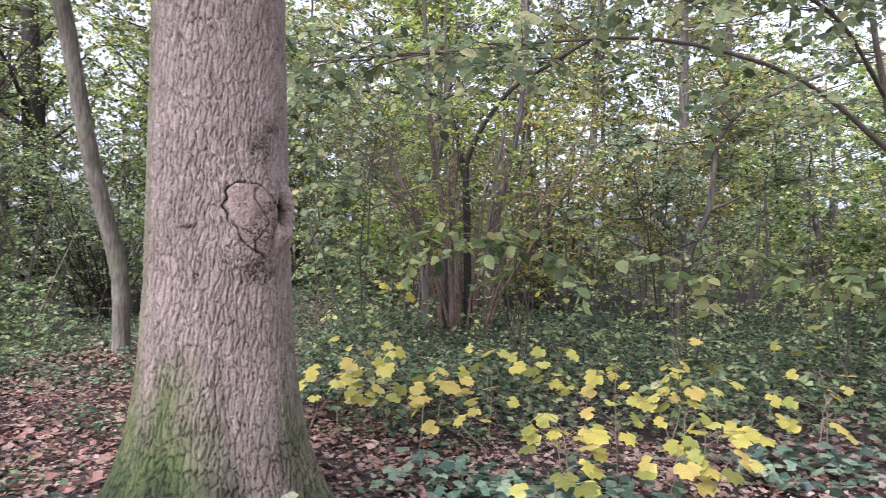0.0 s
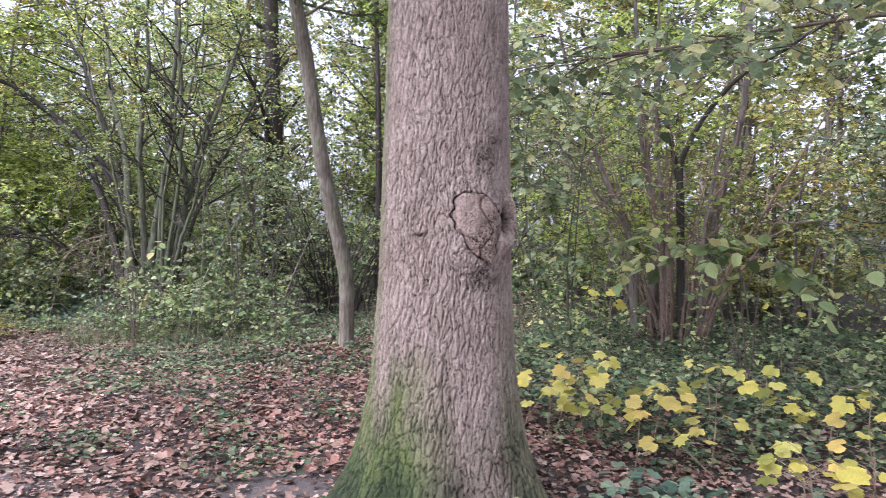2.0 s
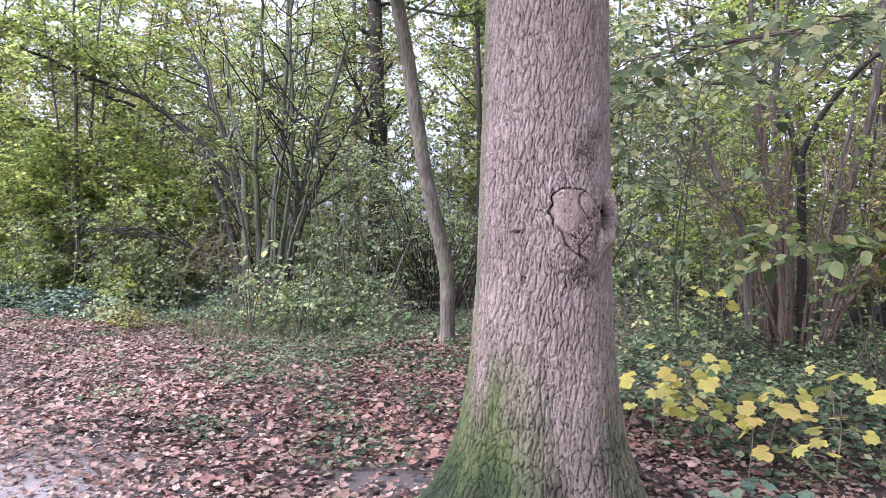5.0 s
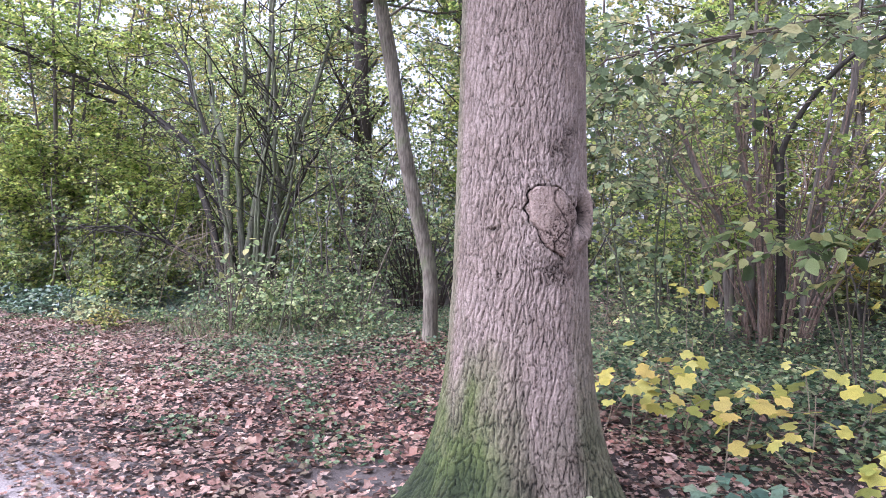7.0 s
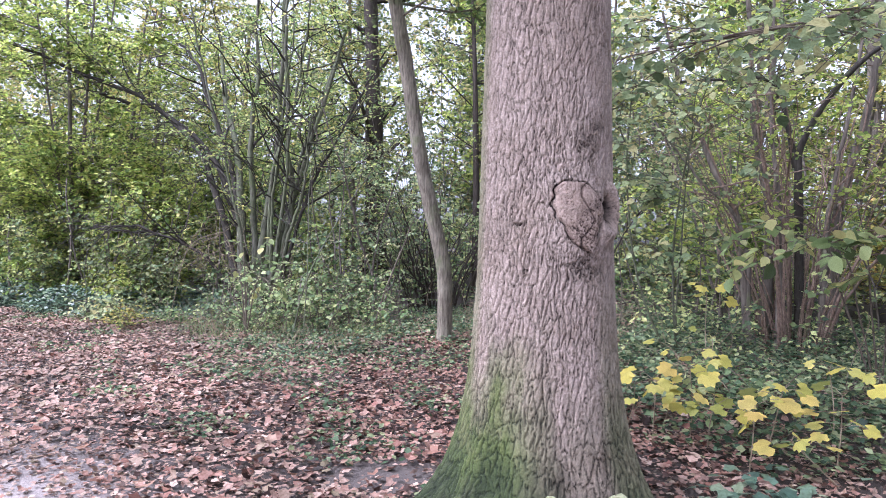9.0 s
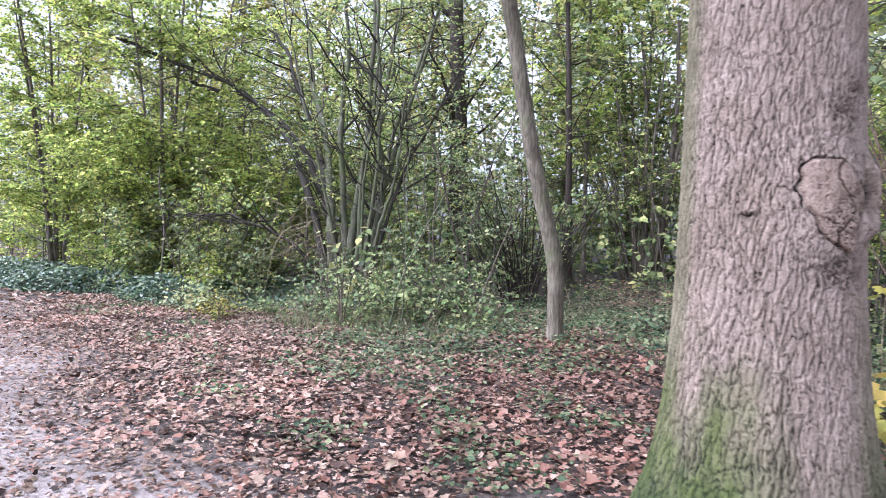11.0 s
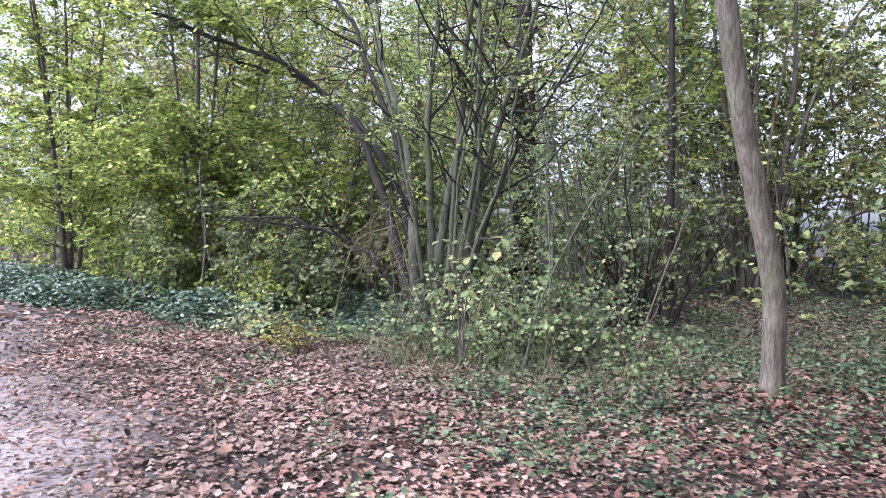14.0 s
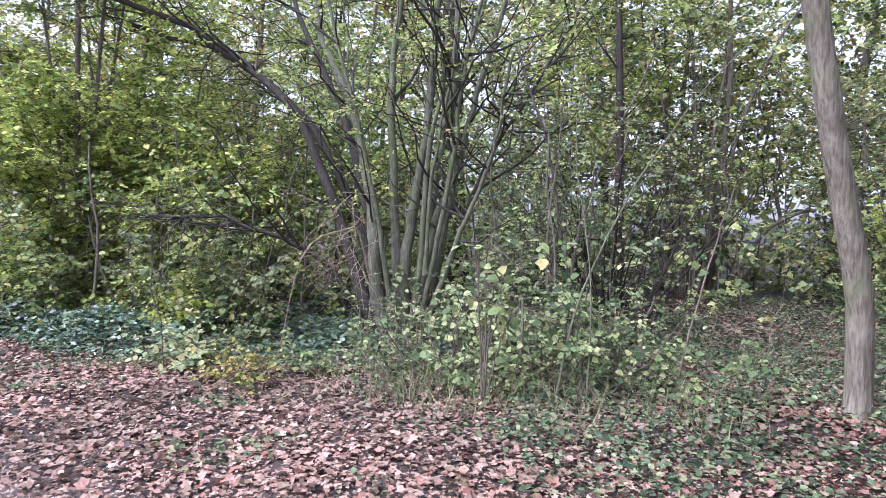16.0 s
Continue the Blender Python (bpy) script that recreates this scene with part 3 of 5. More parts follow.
# ---- the slim bent tree ----
def slim_tree():
    top = thing("slim_tree", -3.95, 7.82, "slim bent tree with smooth grey-brown bark", "tree")
    st = stems_of(top, [[(-3.91, 7.85, -0.1), (-3.905, 7.855, 0.4), (-3.92, 7.85, 1.03), (-4.0, 7.8, 1.5), (-4.1, 7.75, 1.94), (-4.21, 7.69, 2.47), (-4.34, 7.63, 3.2), (-4.45, 7.58, 3.9), (-4.6, 7.5, 4.8), (-4.8, 7.4, 6.2), (-4.9, 7.2, 8.5)]],
                  [0.102], M_SLIM, 90, 18, "trunk", 0.9, 0.003, 0.018, (0.75, 34))
    # crown mostly out of view, enlarged to shade the ground round the foot
    br = side_branches(top, st, 20, 2.6, 0.25, M_SLIM, 0.03, 0.76, name="limb")
    foliage(top, br, 620, 0.6, 10, 0.1, L_FRESH, LEAF2)


slim_tree()


# ---- the many-stemmed tree ----
def many_stemmed_tree():
    top = thing("many_stemmed_tree", -8.6, 9.5, "old coppiced tree of many mossy grey-green stems fanning out", "tree")
    lines = [
        [(-8.7, 9.43, -0.05), (-8.88, 9.36, 0.8), (-8.95, 9.4, 1.6), (-9.25, 9.65, 2.5), (-9.8, 10.1, 3.7), (-10.3, 10.4, 4.8), (-10.7, 10.6, 6.2)],
        [(-8.52, 9.5, -0.05), (-8.57, 9.5, 0.99), (-8.48, 9.55, 1.82), (-8.37, 9.62, 3.05), (-8.38, 9.61, 4.27), (-8.5, 9.55, 6.4)],
        [(-8.75, 9.4, 0.1), (-9.1, 9.5, 1.8), (-9.55, 9.75, 2.85), (-10.05, 9.85, 3.8), (-10.85, 9.9, 5.15), (-11.5, 9.9, 6.0)],
        [(-8.85, 9.35, 0.1), (-9.25, 9.5, 0.95), (-9.56, 9.6, 1.58), (-9.9, 9.7, 2.25), (-10.45, 9.8, 3.2), (-11.7, 9.9, 4.25), (-12.7, 9.8, 4.8), (-14.1, 9.6, 5.3), (-15.6, 9.4, 5.9)],
        [(-8.52, 9.53, 0.0), (-8.26, 9.68, 1.66), (-8.13, 9.75, 2.24), (-7.81, 9.93, 3.72), (-7.3, 10.2, 5.6)],
        [(-8.59, 9.49, 0.0), (-8.69, 9.43, 1.65), (-8.8, 9.37, 3.29), (-8.75, 9.4, 4.43), (-8.9, 9.37, 6.3)],
        [(-8.45, 9.57, 0.0), (-8.18, 9.72, 1.25), (-8.07, 9.79, 2.49), (-8.2, 9.71, 3.71), (-8.25, 9.7, 6.2)],
        [(-8.8, 9.5, 0.0), (-9.2, 9.7, 1.2), (-9.9, 10.0, 2.4), (-10.9, 10.2, 3.4), (-12.3, 10.0, 4.2), (-13.6, 9.6, 4.6)],
        [(-8.6, 9.6, 0.0), (-8.5, 10.0, 1.5), (-8.4, 10.4, 3.0), (-8.0, 10.8, 5.6)],
        [(-8.85, 9.3, 0.1), (-9.3, 9.0, 1.0), (-9.9, 8.7, 1.5), (-10.6, 8.4, 1.75), (-11.3, 8.2, 1.7)],
        [(-8.4, 9.5, 0.0), (-7.9, 9.4, 1.2), (-7.4, 9.2, 2.3), (-7.0, 9.0, 3.6)],
        [(-8.45, 9.4, 0.0), (-8.32, 9.35, 1.4), (-8.3, 9.3, 2.8), (-8.15, 9.3, 4.4), (-8.2, 9.2, 6.4)],
        [(-8.4, 9.45, 0.0), (-8.1, 9.45, 1.5), (-7.85, 9.4, 2.8), (-7.6, 9.4, 4.2), (-7.2, 9.4, 6.0)],
        [(-8.6, 9.35, 0.0), (-8.75, 9.2, 1.1), (-9.0, 9.0, 2.3), (-9.5, 8.8, 4.0), (-10.1, 8.6, 5.8)],
        [(-8.35, 9.5, 0.0), (-7.85, 9.6, 1.6), (-7.45, 9.6, 2.6), (-6.8, 9.6, 3.8), (-6.1, 9.6, 5.2)],
        [(-8.25, 9.4, 1.0), (-8.2, 9.35, 2.2), (-8.0, 9.3, 3.4), (-7.95, 9.3, 5.6)],
    ]
    rad = [0.1, 0.09, 0.075, 0.085, 0.075, 0.07, 0.075, 0.085, 0.07, 0.04, 0.045, 0.045, 0.04, 0.038, 0.036, 0.03]
    # limbs that get the darker bark, standing in for backlight
    arch = [2, 3, 7, 9, 14]
    st = np.empty((len(lines), 30, 3))
    for k in range(len(lines)):
        st[k] = stems_of(top, lines[k:k + 1], rad[k:k + 1], M_LIMB_DARK if k in arch else M_STEM, 30, 10, crook=0.03)[0]
    br = side_branches(top, st, 150, 1.6, 0.25, M_LIMB_DARK, 0.02, 0.3, 0.35, "limb", 8, (-0.35, -0.1, 0.2), 0.06)
    bare = side_branches(top, st[arch], 110, 1.5, -0.3, M_LIMB_DARK, 0.011, 0.45, 0.4, "bare_twigwork", 8, (-0.3, -0.3, -0.1), 0.08)
    side_branches(top, bare, 400, 0.7, -0.2, M_LIMB_DARK, 0.005, 0.2, 0.5, "fine_twigwork", 6, None, 0.08)
    foliage(top, br, 640, 0.5, 10, 0.07, L_FRESH, LEAF2, 0.72)


many_stemmed_tree()


# ---- hazel coppice ----
def hazel(name, cx, cy, lines, rad, thin, label, leaves, mat=M_FAR, leaf=L_FRESH, h=4.5, spread=0.35, size=0.075, bl=1.3, lo=0.3, dark=0, fan=1.0):
    top = thing(name, cx, cy, label, "shrub", "woodland shrubs")
    if lines:
        st = np.concatenate([stems_of(top, [ln], [r], M_LIMB_DARK if k < dark else M_FAR, 22, 9) for k, (ln, r) in enumerate(zip(lines, rad))])
    extra = []
    for k in range(thin):
        a, r0 = R.uniform(0, 2 * np.pi), R.uniform(0.02, spread)
        x, y = cx + r0 * math.cos(a), cy + r0 * math.sin(a)
        tilt = R.uniform(0.03, 0.42) * (1.6 if dark else fan)
        hh = h * R.uniform(0.6, 1.15)
        extra.append([(x, y, -0.05), (x + math.cos(a) * tilt * hh * 0.3, y + math.sin(a) * tilt * hh * 0.3, hh * 0.4), (x + math.cos(a) * tilt * hh, y + math.sin(a) * tilt * hh, hh)])
    ex = stems_of(top, extra, R.uniform(0.008, 0.026, thin), mat, 22, 6, crook=0.02)
    if lines:
        ex = np.concatenate([st, ex])
    br = side_branches(top, ex, 26 + 2 * thin, bl, 0.15, mat, 0.011, lo, name="limb" if cy < 10 else "branchwork")
    foliage(top, br, int(leaves * 1.7), 0.42, 9, size, leaf, LEAF4 if cy < 10 else LEAF2, 0.25)
    return top


hazel("hazel_shrub", 0.3, 9.5, [
    [(0.39, 9.5, -0.05), (0.34, 9.5, 1.78), (0.3, 9.45, 2.53), (0.35, 9.4, 2.9), (0.61, 9.3, 3.45), (0.94, 9.2, 3.82), (1.35, 9.1, 4.08), (2.2, 9.0, 4.6)],
    [(0.3, 9.45, 2.5), (0.11, 9.3, 3.36), (-0.1, 9.2, 3.6), (-0.56, 9.1, 3.56), (-1.4, 8.9, 3.5)],
    [(-0.02, 9.6, -0.05), (0.01, 9.6, 1.78), (-0.13, 9.6, 2.61), (-0.22, 9.5, 3.44), (-0.32, 9.5, 5.2)],
    [(0.73, 9.7, -0.05), (0.79, 9.7, 1.79), (0.95, 9.8, 2.62), (1.15, 9.8, 3.62), (1.25, 9.9, 5.6)],
    [(0.6, 9.4, -0.05), (0.66, 9.4, 1.62), (0.8, 9.4, 2.62), (1.0, 9.3, 4.4)],
    [(-0.2, 9.5, -0.05), (-0.36, 9.5, 1.77), (-0.71, 9.5, 2.58), (-0.92, 9.5, 3.18), (-1.2, 9.5, 3.86), (-1.5, 9.5, 4.8)],
    [(0.14, 9.3, -0.05), (0.13, 9.3, 1.78), (0.03, 9.3, 3.02), (0.06, 9.2, 5.0)],
    [(-0.19, 9.3, -0.05), (-0.28, 9.2, 1.61), (-0.79, 9.0, 2.35), (-1.3, 8.8, 3.1)]],
    [0.055, 0.036, 0.07, 0.078, 0.045, 0.05, 0.045, 0.03], 46, "hazel coppice stool of many brown upright stems", 150, M_HAZEL, L_BRIGHT, h=3.4, spread=0.42, lo=0.62, dark=2)
hazel("hazel_shrub", -5.0, 16.2, [
    [(-5.1, 16.1, 0.2), (-5.25, 16.1, 1.8), (-5.5, 16.1, 3.7), (-5.8, 16.1, 6.0)], [(-4.95, 16.2, 0.2), (-5.0, 16.2, 2.6), (-4.98, 16.2, 4.3), (-5.1, 16.2, 6.4)],
    [(-4.85, 16.1, 0.2), (-4.5, 16.1, 1.8), (-4.2, 16.1, 3.6), (-3.6, 16.0, 5.2), (-3.0, 15.9, 6.2)], [(-4.7, 16.3, 0.2), (-4.5, 16.4, 2.9), (-4.4, 16.4, 4.8), (-4.5, 16.4, 6.5)],
    [(-4.9, 15.9, 0.2), (-4.7, 15.7, 1.6), (-4.75, 15.6, 3.2), (-4.5, 15.5, 5.5)], [(-5.2, 16.2, 0.2), (-5.8, 16.2, 1.9), (-6.4, 16.2, 3.4), (-7.2, 16.1, 5.0)],
    [(-4.6, 16.3, 0.2), (-4.05, 16.3, 1.0), (-3.6, 16.2, 1.75), (-3.0, 16.1, 2.1), (-2.5, 16.0, 2.25), (-2.0, 15.9, 2.7), (-1.3, 15.8, 3.2)],
    [(-4.4, 16.8, 0.2), (-3.6, 17.2, 1.2), (-3.2, 17.4, 1.8), (-3.35, 17.4, 2.8), (-3.25, 17.4, 3.4), (-3.6, 17.4, 4.2), (-3.75, 17.4, 4.7), (-3.4, 17.4, 5.4)]],
    [0.07, 0.08, 0.06, 0.1, 0.05, 0.05, 0.045, 0.05], 30, "hazel coppice stool with fanned grey-brown stems", 230, M_FAR, L_FRESH, h=4.6, spread=0.5, bl=1.6, lo=0.55, dark=0)
hazel("hazel_shrub", -8.1, 15.2, [], [], 14, "hazel bush with bundled thin grey-brown stems", 260, h=4.4)
hazel("hazel_shrub", 3.7, 11.0, [], [], 12, "hazel bush with thin brown stems and yellowing leaves", 420, leaf=L_AUTUMN, h=4.2)
hazel("hazel_shrub", -6.3, 12.3, [], [], 44, "dark hazel bush of leaning, nearly bare brown stems", 70, M_DARK, L_BRAMBLE, h=2.4, spread=0.7, bl=1.0, fan=2.2)
hazel("hazel_shrub", -12.4, 12.6, [], [], 10, "hazel bush with thin stems and green leaves", 420, h=4.4, leaf=L_BRIGHT)
hazel("hazel_shrub", 6.4, 8.2, [], [], 12, "hazel bush with thin brown stems and green leaves", 420, h=3.4)
hazel("leaning_shrub", 3.3, 9.0, [
    [(3.2, 9.1, -0.05), (3.4, 9.0, 1.25), (3.7, 9.0, 2.04), (3.81, 9.0, 2.83), (4.12, 8.9, 3.34), (4.97, 8.8, 3.75), (6.3, 8.6, 4.2)],
    [(3.81, 9.0, 2.83), (3.73, 9.0, 3.07), (3.26, 8.9, 2.9), (2.7, 8.8, 3.0)],
    [(3.66, 9.0, 2.0), (4.29, 8.9, 2.29), (5.15, 8.8, 2.61)]],
    [0.05, 0.02, 0.022], 3, "leaning dark shrub with crooked bare branches", 260, M_DARK, L_DULL, 3.0)


# ---- broad-leaved shoots hanging over the herbs ----
def arching_shoots(name, root, tips, label, size, per, mat, height, group="arching shoots"):
    top = thing(name, root[0], root[1], label, "shrub", group)
    lines = []
    for tip in tips:
        r0, tp = np.array(root, float), np.array(tip, float)
        mid = r0 * 0.45 + tp * 0.55
        mid[2] = max(tp[2], root[2]) + height
        lines.append([r0, (r0 + mid) / 2 + UP * 0.12, mid, tp])
    st = stems_of(top, lines, [0.01] * len(lines), M_TWIG, 14, 6)
    br = side_branches(top, st, 5 * len(lines), 0.5, -0.15, M_TWIG, 0.005, 0.45, 0.2)
    foliage(top, np.concatenate([br, st[:, ::2]]), per, 0.35, 6, size, mat, LEAF6, 0.4, -0.3, "leaf", lift=0.1)
    return top


arching_shoots("arching_sapling", (0.9, 7.0, 0), [(0.1, 6.3, 1.5), (0.5, 6.2, 1.45), (0.9, 6.0, 1.38), (-0.2, 6.5, 1.6)], "young lime shoots with broad pale green leaves", 0.15, 24, L_BROAD, 0.12)
arching_shoots("arching_sapling", (2.6, 6.8, 0), [(1.7, 6.2, 1.25), (2.1, 6.0, 1.2), (3.1, 6.0, 1.3)], "young lime shoots with broad pale green leaves", 0.145, 20, L_BROAD, 0.12)
arching_shoots("arching_sapling", (4.0, 6.4, 0), [(3.2, 5.6, 1.1), (3.5, 5.4, 1.2), (4.3, 5.6, 1.0)], "young lime shoots with broad pale green leaves", 0.145, 20, L_BROAD, 0.15)


arching_shoots("young_lime", (-6.85, 7.25, 0), [(-6.7, 7.0, 1.42), (-6.6, 7.1, 1.0), (-7.0, 7.05, 1.25), (-6.35, 7.15, 0.8)], "young lime shoots with broad fresh green leaves", 0.105, 9, L_BROAD, 0.1)


def overhanging_sapling():
    top = thing("overhanging_sapling", 3.4, 5.6, "young lime with broad green leaves on spreading branches", "tree")
    st = stems_of(top, [[(4.6, 6.4, -0.05), (4.4, 6.2, 1.6), (4.0, 5.9, 3.2), (3.6, 5.6, 4.6)], [(4.2, 6.05, 2.4), (3.0, 5.6, 3.0), (1.6, 5.4, 3.25), (0.2, 5.5, 3.15), (-0.9, 5.7, 3.1)],
                        [(4.1, 6.0, 2.9), (3.0, 5.0, 3.3), (2.0, 4.4, 3.35), (1.0, 4.2, 3.2)]], [0.05, 0.022, 0.02], M_TWIG, 18, 8)
    br = side_branches(top, st, 50, 1.2, -0.1, M_TWIG, 0.008, 0.25, 0.2, "limb")
    foliage(top, br, 220, 0.45, 7, 0.11, L_LIME, LEAF4, 0.25, -0.2, lift=0.1)


overhanging_sapling()


def behind_trunk_shrub():
    top = thing("green_shrub", -0.6, 7.6, "green leafy shrub with thin green-grey branches", "shrub", "woodland shrubs")
    st = stems_of(top, [[(-0.9, 8.0, -0.05), (-1.0, 7.8, 1.0), (-0.9, 7.5, 2.2), (-0.6, 7.2, 3.4)], [(-1.0, 8.0, -0.05), (-0.9, 7.7, 1.2), (-0.8, 7.4, 2.2), (-0.6, 7.2, 3.2)], [(-1.0, 8.0, 0), (-1.4, 7.7, 1.2), (-1.5, 7.4, 2.6), (-1.3, 7.1, 3.8)]],
                  [0.016, 0.013, 0.016], M_STEM, 18, 7)
    br = side_branches(top, st, 40, 1.2, 0.05, M_STEM, 0.008, 0.25, 0.2, "limb")
    foliage(top, br, 140, 0.42, 9, 0.095, L_LIME, LEAF4, 0.25)


behind_trunk_shrub()


# ---- yellow-green field maples ----
def field_maple(cx, cy, h, wide, n, mat, label, r=0.07, z0=0.5):
    top = thing("field_maple", cx, cy, label, "tree", "field maples")
    lines = []
    for k in range(4):
        a = R.uniform(0, 2 * np.pi)
        lines.append([(cx + 0.1 * math.cos(a), cy + 0.1 * math.sin(a), -0.05), (cx + 0.4 * math.cos(a), cy + 0.4 * math.sin(a), h * 0.4), (cx + wide * 0.4 * math.cos(a), cy + wide * 0.4 * math.sin(a), h)])
    st = stems_of(top, lines, [r, r * 0.8, r * 0.6, r * 0.6], M_FAR, 18, 8)
    br = side_branches(top, st, 90, wide, -0.05, M_FAR, 0.016, 0.12, 0.15)
    foliage(top, br, int(n * 1.6), 0.55, 11, 0.1, mat, LEAF2, 0.25, -0.25, twigs=cy < 10.5)
    return top


field_maple(-14.6, 9.9, 7.4, 2.5, 1550, L_BRIGHT, "bushy field maple in bright yellow-green leaf")
field_maple(-12.6, 9.9, 3.2, 1.4, 520, L_BRIGHT, "bushy field maple in yellow-green leaf")
field_maple(-18.2, 9.3, 8.4, 2.6, 1350, L_BRIGHT, "slender field maple in yellow-green leaf")
field_maple(-16.4, 12.3, 8.0, 2.8, 1150, L_BRIGHT, "bushy field maple in bright yellow-green leaf")
field_maple(-22.5, 11.5, 7.5, 2.4, 700, L_BRIGHT, "slender field maple in yellow-green leaf")
field_maple(-12.0, 14.0, 7.5, 2.6, 950, L_FRESH, "bushy field maple in green leaf")
field_maple(-2.0, 15.8, 4.6, 2.2, 450, L_FAR, "bushy field maple in dull green leaf")
field_maple(2.4, 13.6, 4.2, 1.8, 520, L_AUTUMN, "low field maple turning yellow and orange")
field_maple(-5.4, 17.6, 8.0, 2.4, 600, L_FRESH, "bushy field maple in green leaf")
field_maple(-0.6, 13.4, 6.0, 2.2, 520, L_BRIGHT, "bushy field maple in yellow-green leaf")
field_maple(7.8, 12.8, 5.0, 2.2, 650, L_FRESH, "bushy field maple in fresh green leaf")
field_maple(10.5, 9.5, 4.2, 2.2, 520, L_AUTUMN, "field maple turning yellow and orange")


# ---- the woodland behind ----
def wood_tree(x, y, h, r, n, mat, bark, label, low=0.35, lean=0.0, leaf=0.1, spread=2.6):
    top = thing("woodland_tree", x, y, label, "tree", "woodland trees")
    lx, ly = R.normal(0, 0.3) + lean, R.normal(0, 0.3)
    st = stems_of(top, [[(x, y, -0.05), (x + lx * 0.2, y + ly * 0.2, h * 0.3), (x + lx * 0.7, y + ly * 0.7, h * 0.65), (x + lx, y + ly, h)]], [r], bark, 18, 10, "trunk")
    br = side_branches(top, st, 34, spread, 0.15, bark, r * 0.22, low, 0.3)
    foliage(top, br, int(n * 1.35), 0.7, 9, leaf * 1.2, mat, LEAF2, 0.2, twigs=0 < y < 17)
    return top


wood_tree(-10.2, 16.2, 13, 0.33, 420, L_FRESH, M_DARK, "large dark-barked tree deep in the wood", 0.3)
wood_tree(-6.3, 14.6, 11, 0.1, 260, L_FAR, M_DARK, "slender dark tree trunk in the wood", 0.35)
wood_tree(2.05, 15.8, 14, 0.15, 320, L_FAR, M_FAR, "tall straight grey tree trunk in the wood", 0.45)
wood_tree(3.7, 16.4, 13, 0.12, 320, L_AUTUMN, M_FAR, "tall straight grey tree trunk in the wood", 0.4)
wood_tree(5.4, 14.6, 12, 0.14, 320, L_FAR, M_FAR, "tall straight grey tree trunk in the wood", 0.45)
wood_tree(0.2, 17.5, 13, 0.13, 320, L_FAR, M_FAR, "tall straight grey tree trunk in the wood", 0.4)
spots = [(-21, 17.5), (-17.6, 14.6), (-24.5, 14.0), (-30, 17), (-26.5, 21), (-23, 16), (-20, 20), (-17, 17.5), (-14.5, 21), (-12.5, 18.5), (-8.2, 19.5), (-6.5, 16.2), (-4.4, 19.5), (-1.6, 20.5), (-0.4, 17.8), (5.0, 20), (7.4, 17.5), (9.5, 21), (11.5, 15.5), (13.5, 19), (16, 14), (18.5, 18.5), (-34, 23), (-7.4, 23.5), (-18, 25), (-11, 26), (3.5, 26), (12, 26), (20, 24)]
kinds = [(L_FAR, "slender woodland tree in dull green leaf"), (L_FRESH, "slender woodland tree in green leaf"), (L_AUTUMN, "slender woodland tree turning yellow"), (L_BRIGHT, "slender woodland tree in yellow-green leaf")]
for x, y in spots:
    lf, lab = kinds[int(R.integers(0, 4))] if x < 0 else kinds[int(R.choice([0, 0, 1, 2]))]
    wood_tree(x, y, R.uniform(8, 13), R.uniform(0.07, 0.18), 430, lf, M_FAR if R.random() < 0.7 else M_DARK, lab, R.uniform(0.12, 0.35), leaf=0.12)
# across the way, behind the walker: unseen trees added to shape the light
for x, y in [(3, -7), (-4, -6.5), (-10, -5), (-16, -3), (9, -6), (-7, -10), (1, -11), (-22, -2), (14, -3)]:
    wood_tree(x, y, R.uniform(9, 12), R.uniform(0.12, 0.22), 130, L_FAR, M_FAR, "unseen woodland tree added across the way", 0.3, leaf=0.12)


def thicket(name, n, box, size, mat, label, zpow=1.0, sticks=0, shape=LEAF2, per=9, length=0.5, twigs=True, low=None):
    """A dense tangle of leafy sprays, too many to count."""
    x0, x1, y0, y1, z0, z1 = box
    p = np.stack([R.uniform(x0, x1, n), R.uniform(y0, y1, n), z0 + (z1 - z0) * R.uniform(0, 1, n) ** zpow], -1)
    clump = np.sin(p[:, 0] * 1.1 + 2 * np.sin(p[:, 1] * 0.7)) * np.sin(p[:, 2] * 1.3 + p[:, 0] * 0.5)
    p = p[clump > R.uniform(-1.4, 0.5, n)]
    if low:  # a stretch where the wood stays low and the sky shows
        p = p[~((p[:, 0] > low[0]) & (p[:, 0] < low[1]) & (p[:, 2] > low[2]))]
    top = thing(name, 0, 0, label, "undergrowth", kind="stuff")
    d = rand_dirs(len(p), 0.4)
    paths = bows(p, d, np.full(len(p), length), 0.1, 4)
    foliage(top, paths, len(p), length, per, size, mat, shape, 0.0, name="leaves", twigs=twigs and y0 < 13)
    if sticks:
        q = np.stack([R.uniform(x0, x1, sticks), R.uniform(y0, y1, sticks), np.full(sticks, -0.05)], -1)
        s = Soup()
        tubes(s, bows(q, unit(UP + R.normal(0, 0.14, (sticks, 3))), R.uniform(0.6, 1.2, sticks) * z1, 0.0, 8, 0.03), R.uniform(0.008, 0.03, (sticks, 1)) * np.linspace(1, 0.4, 8), 5)
        part("sticks", s, M_FAR, top)
    return top


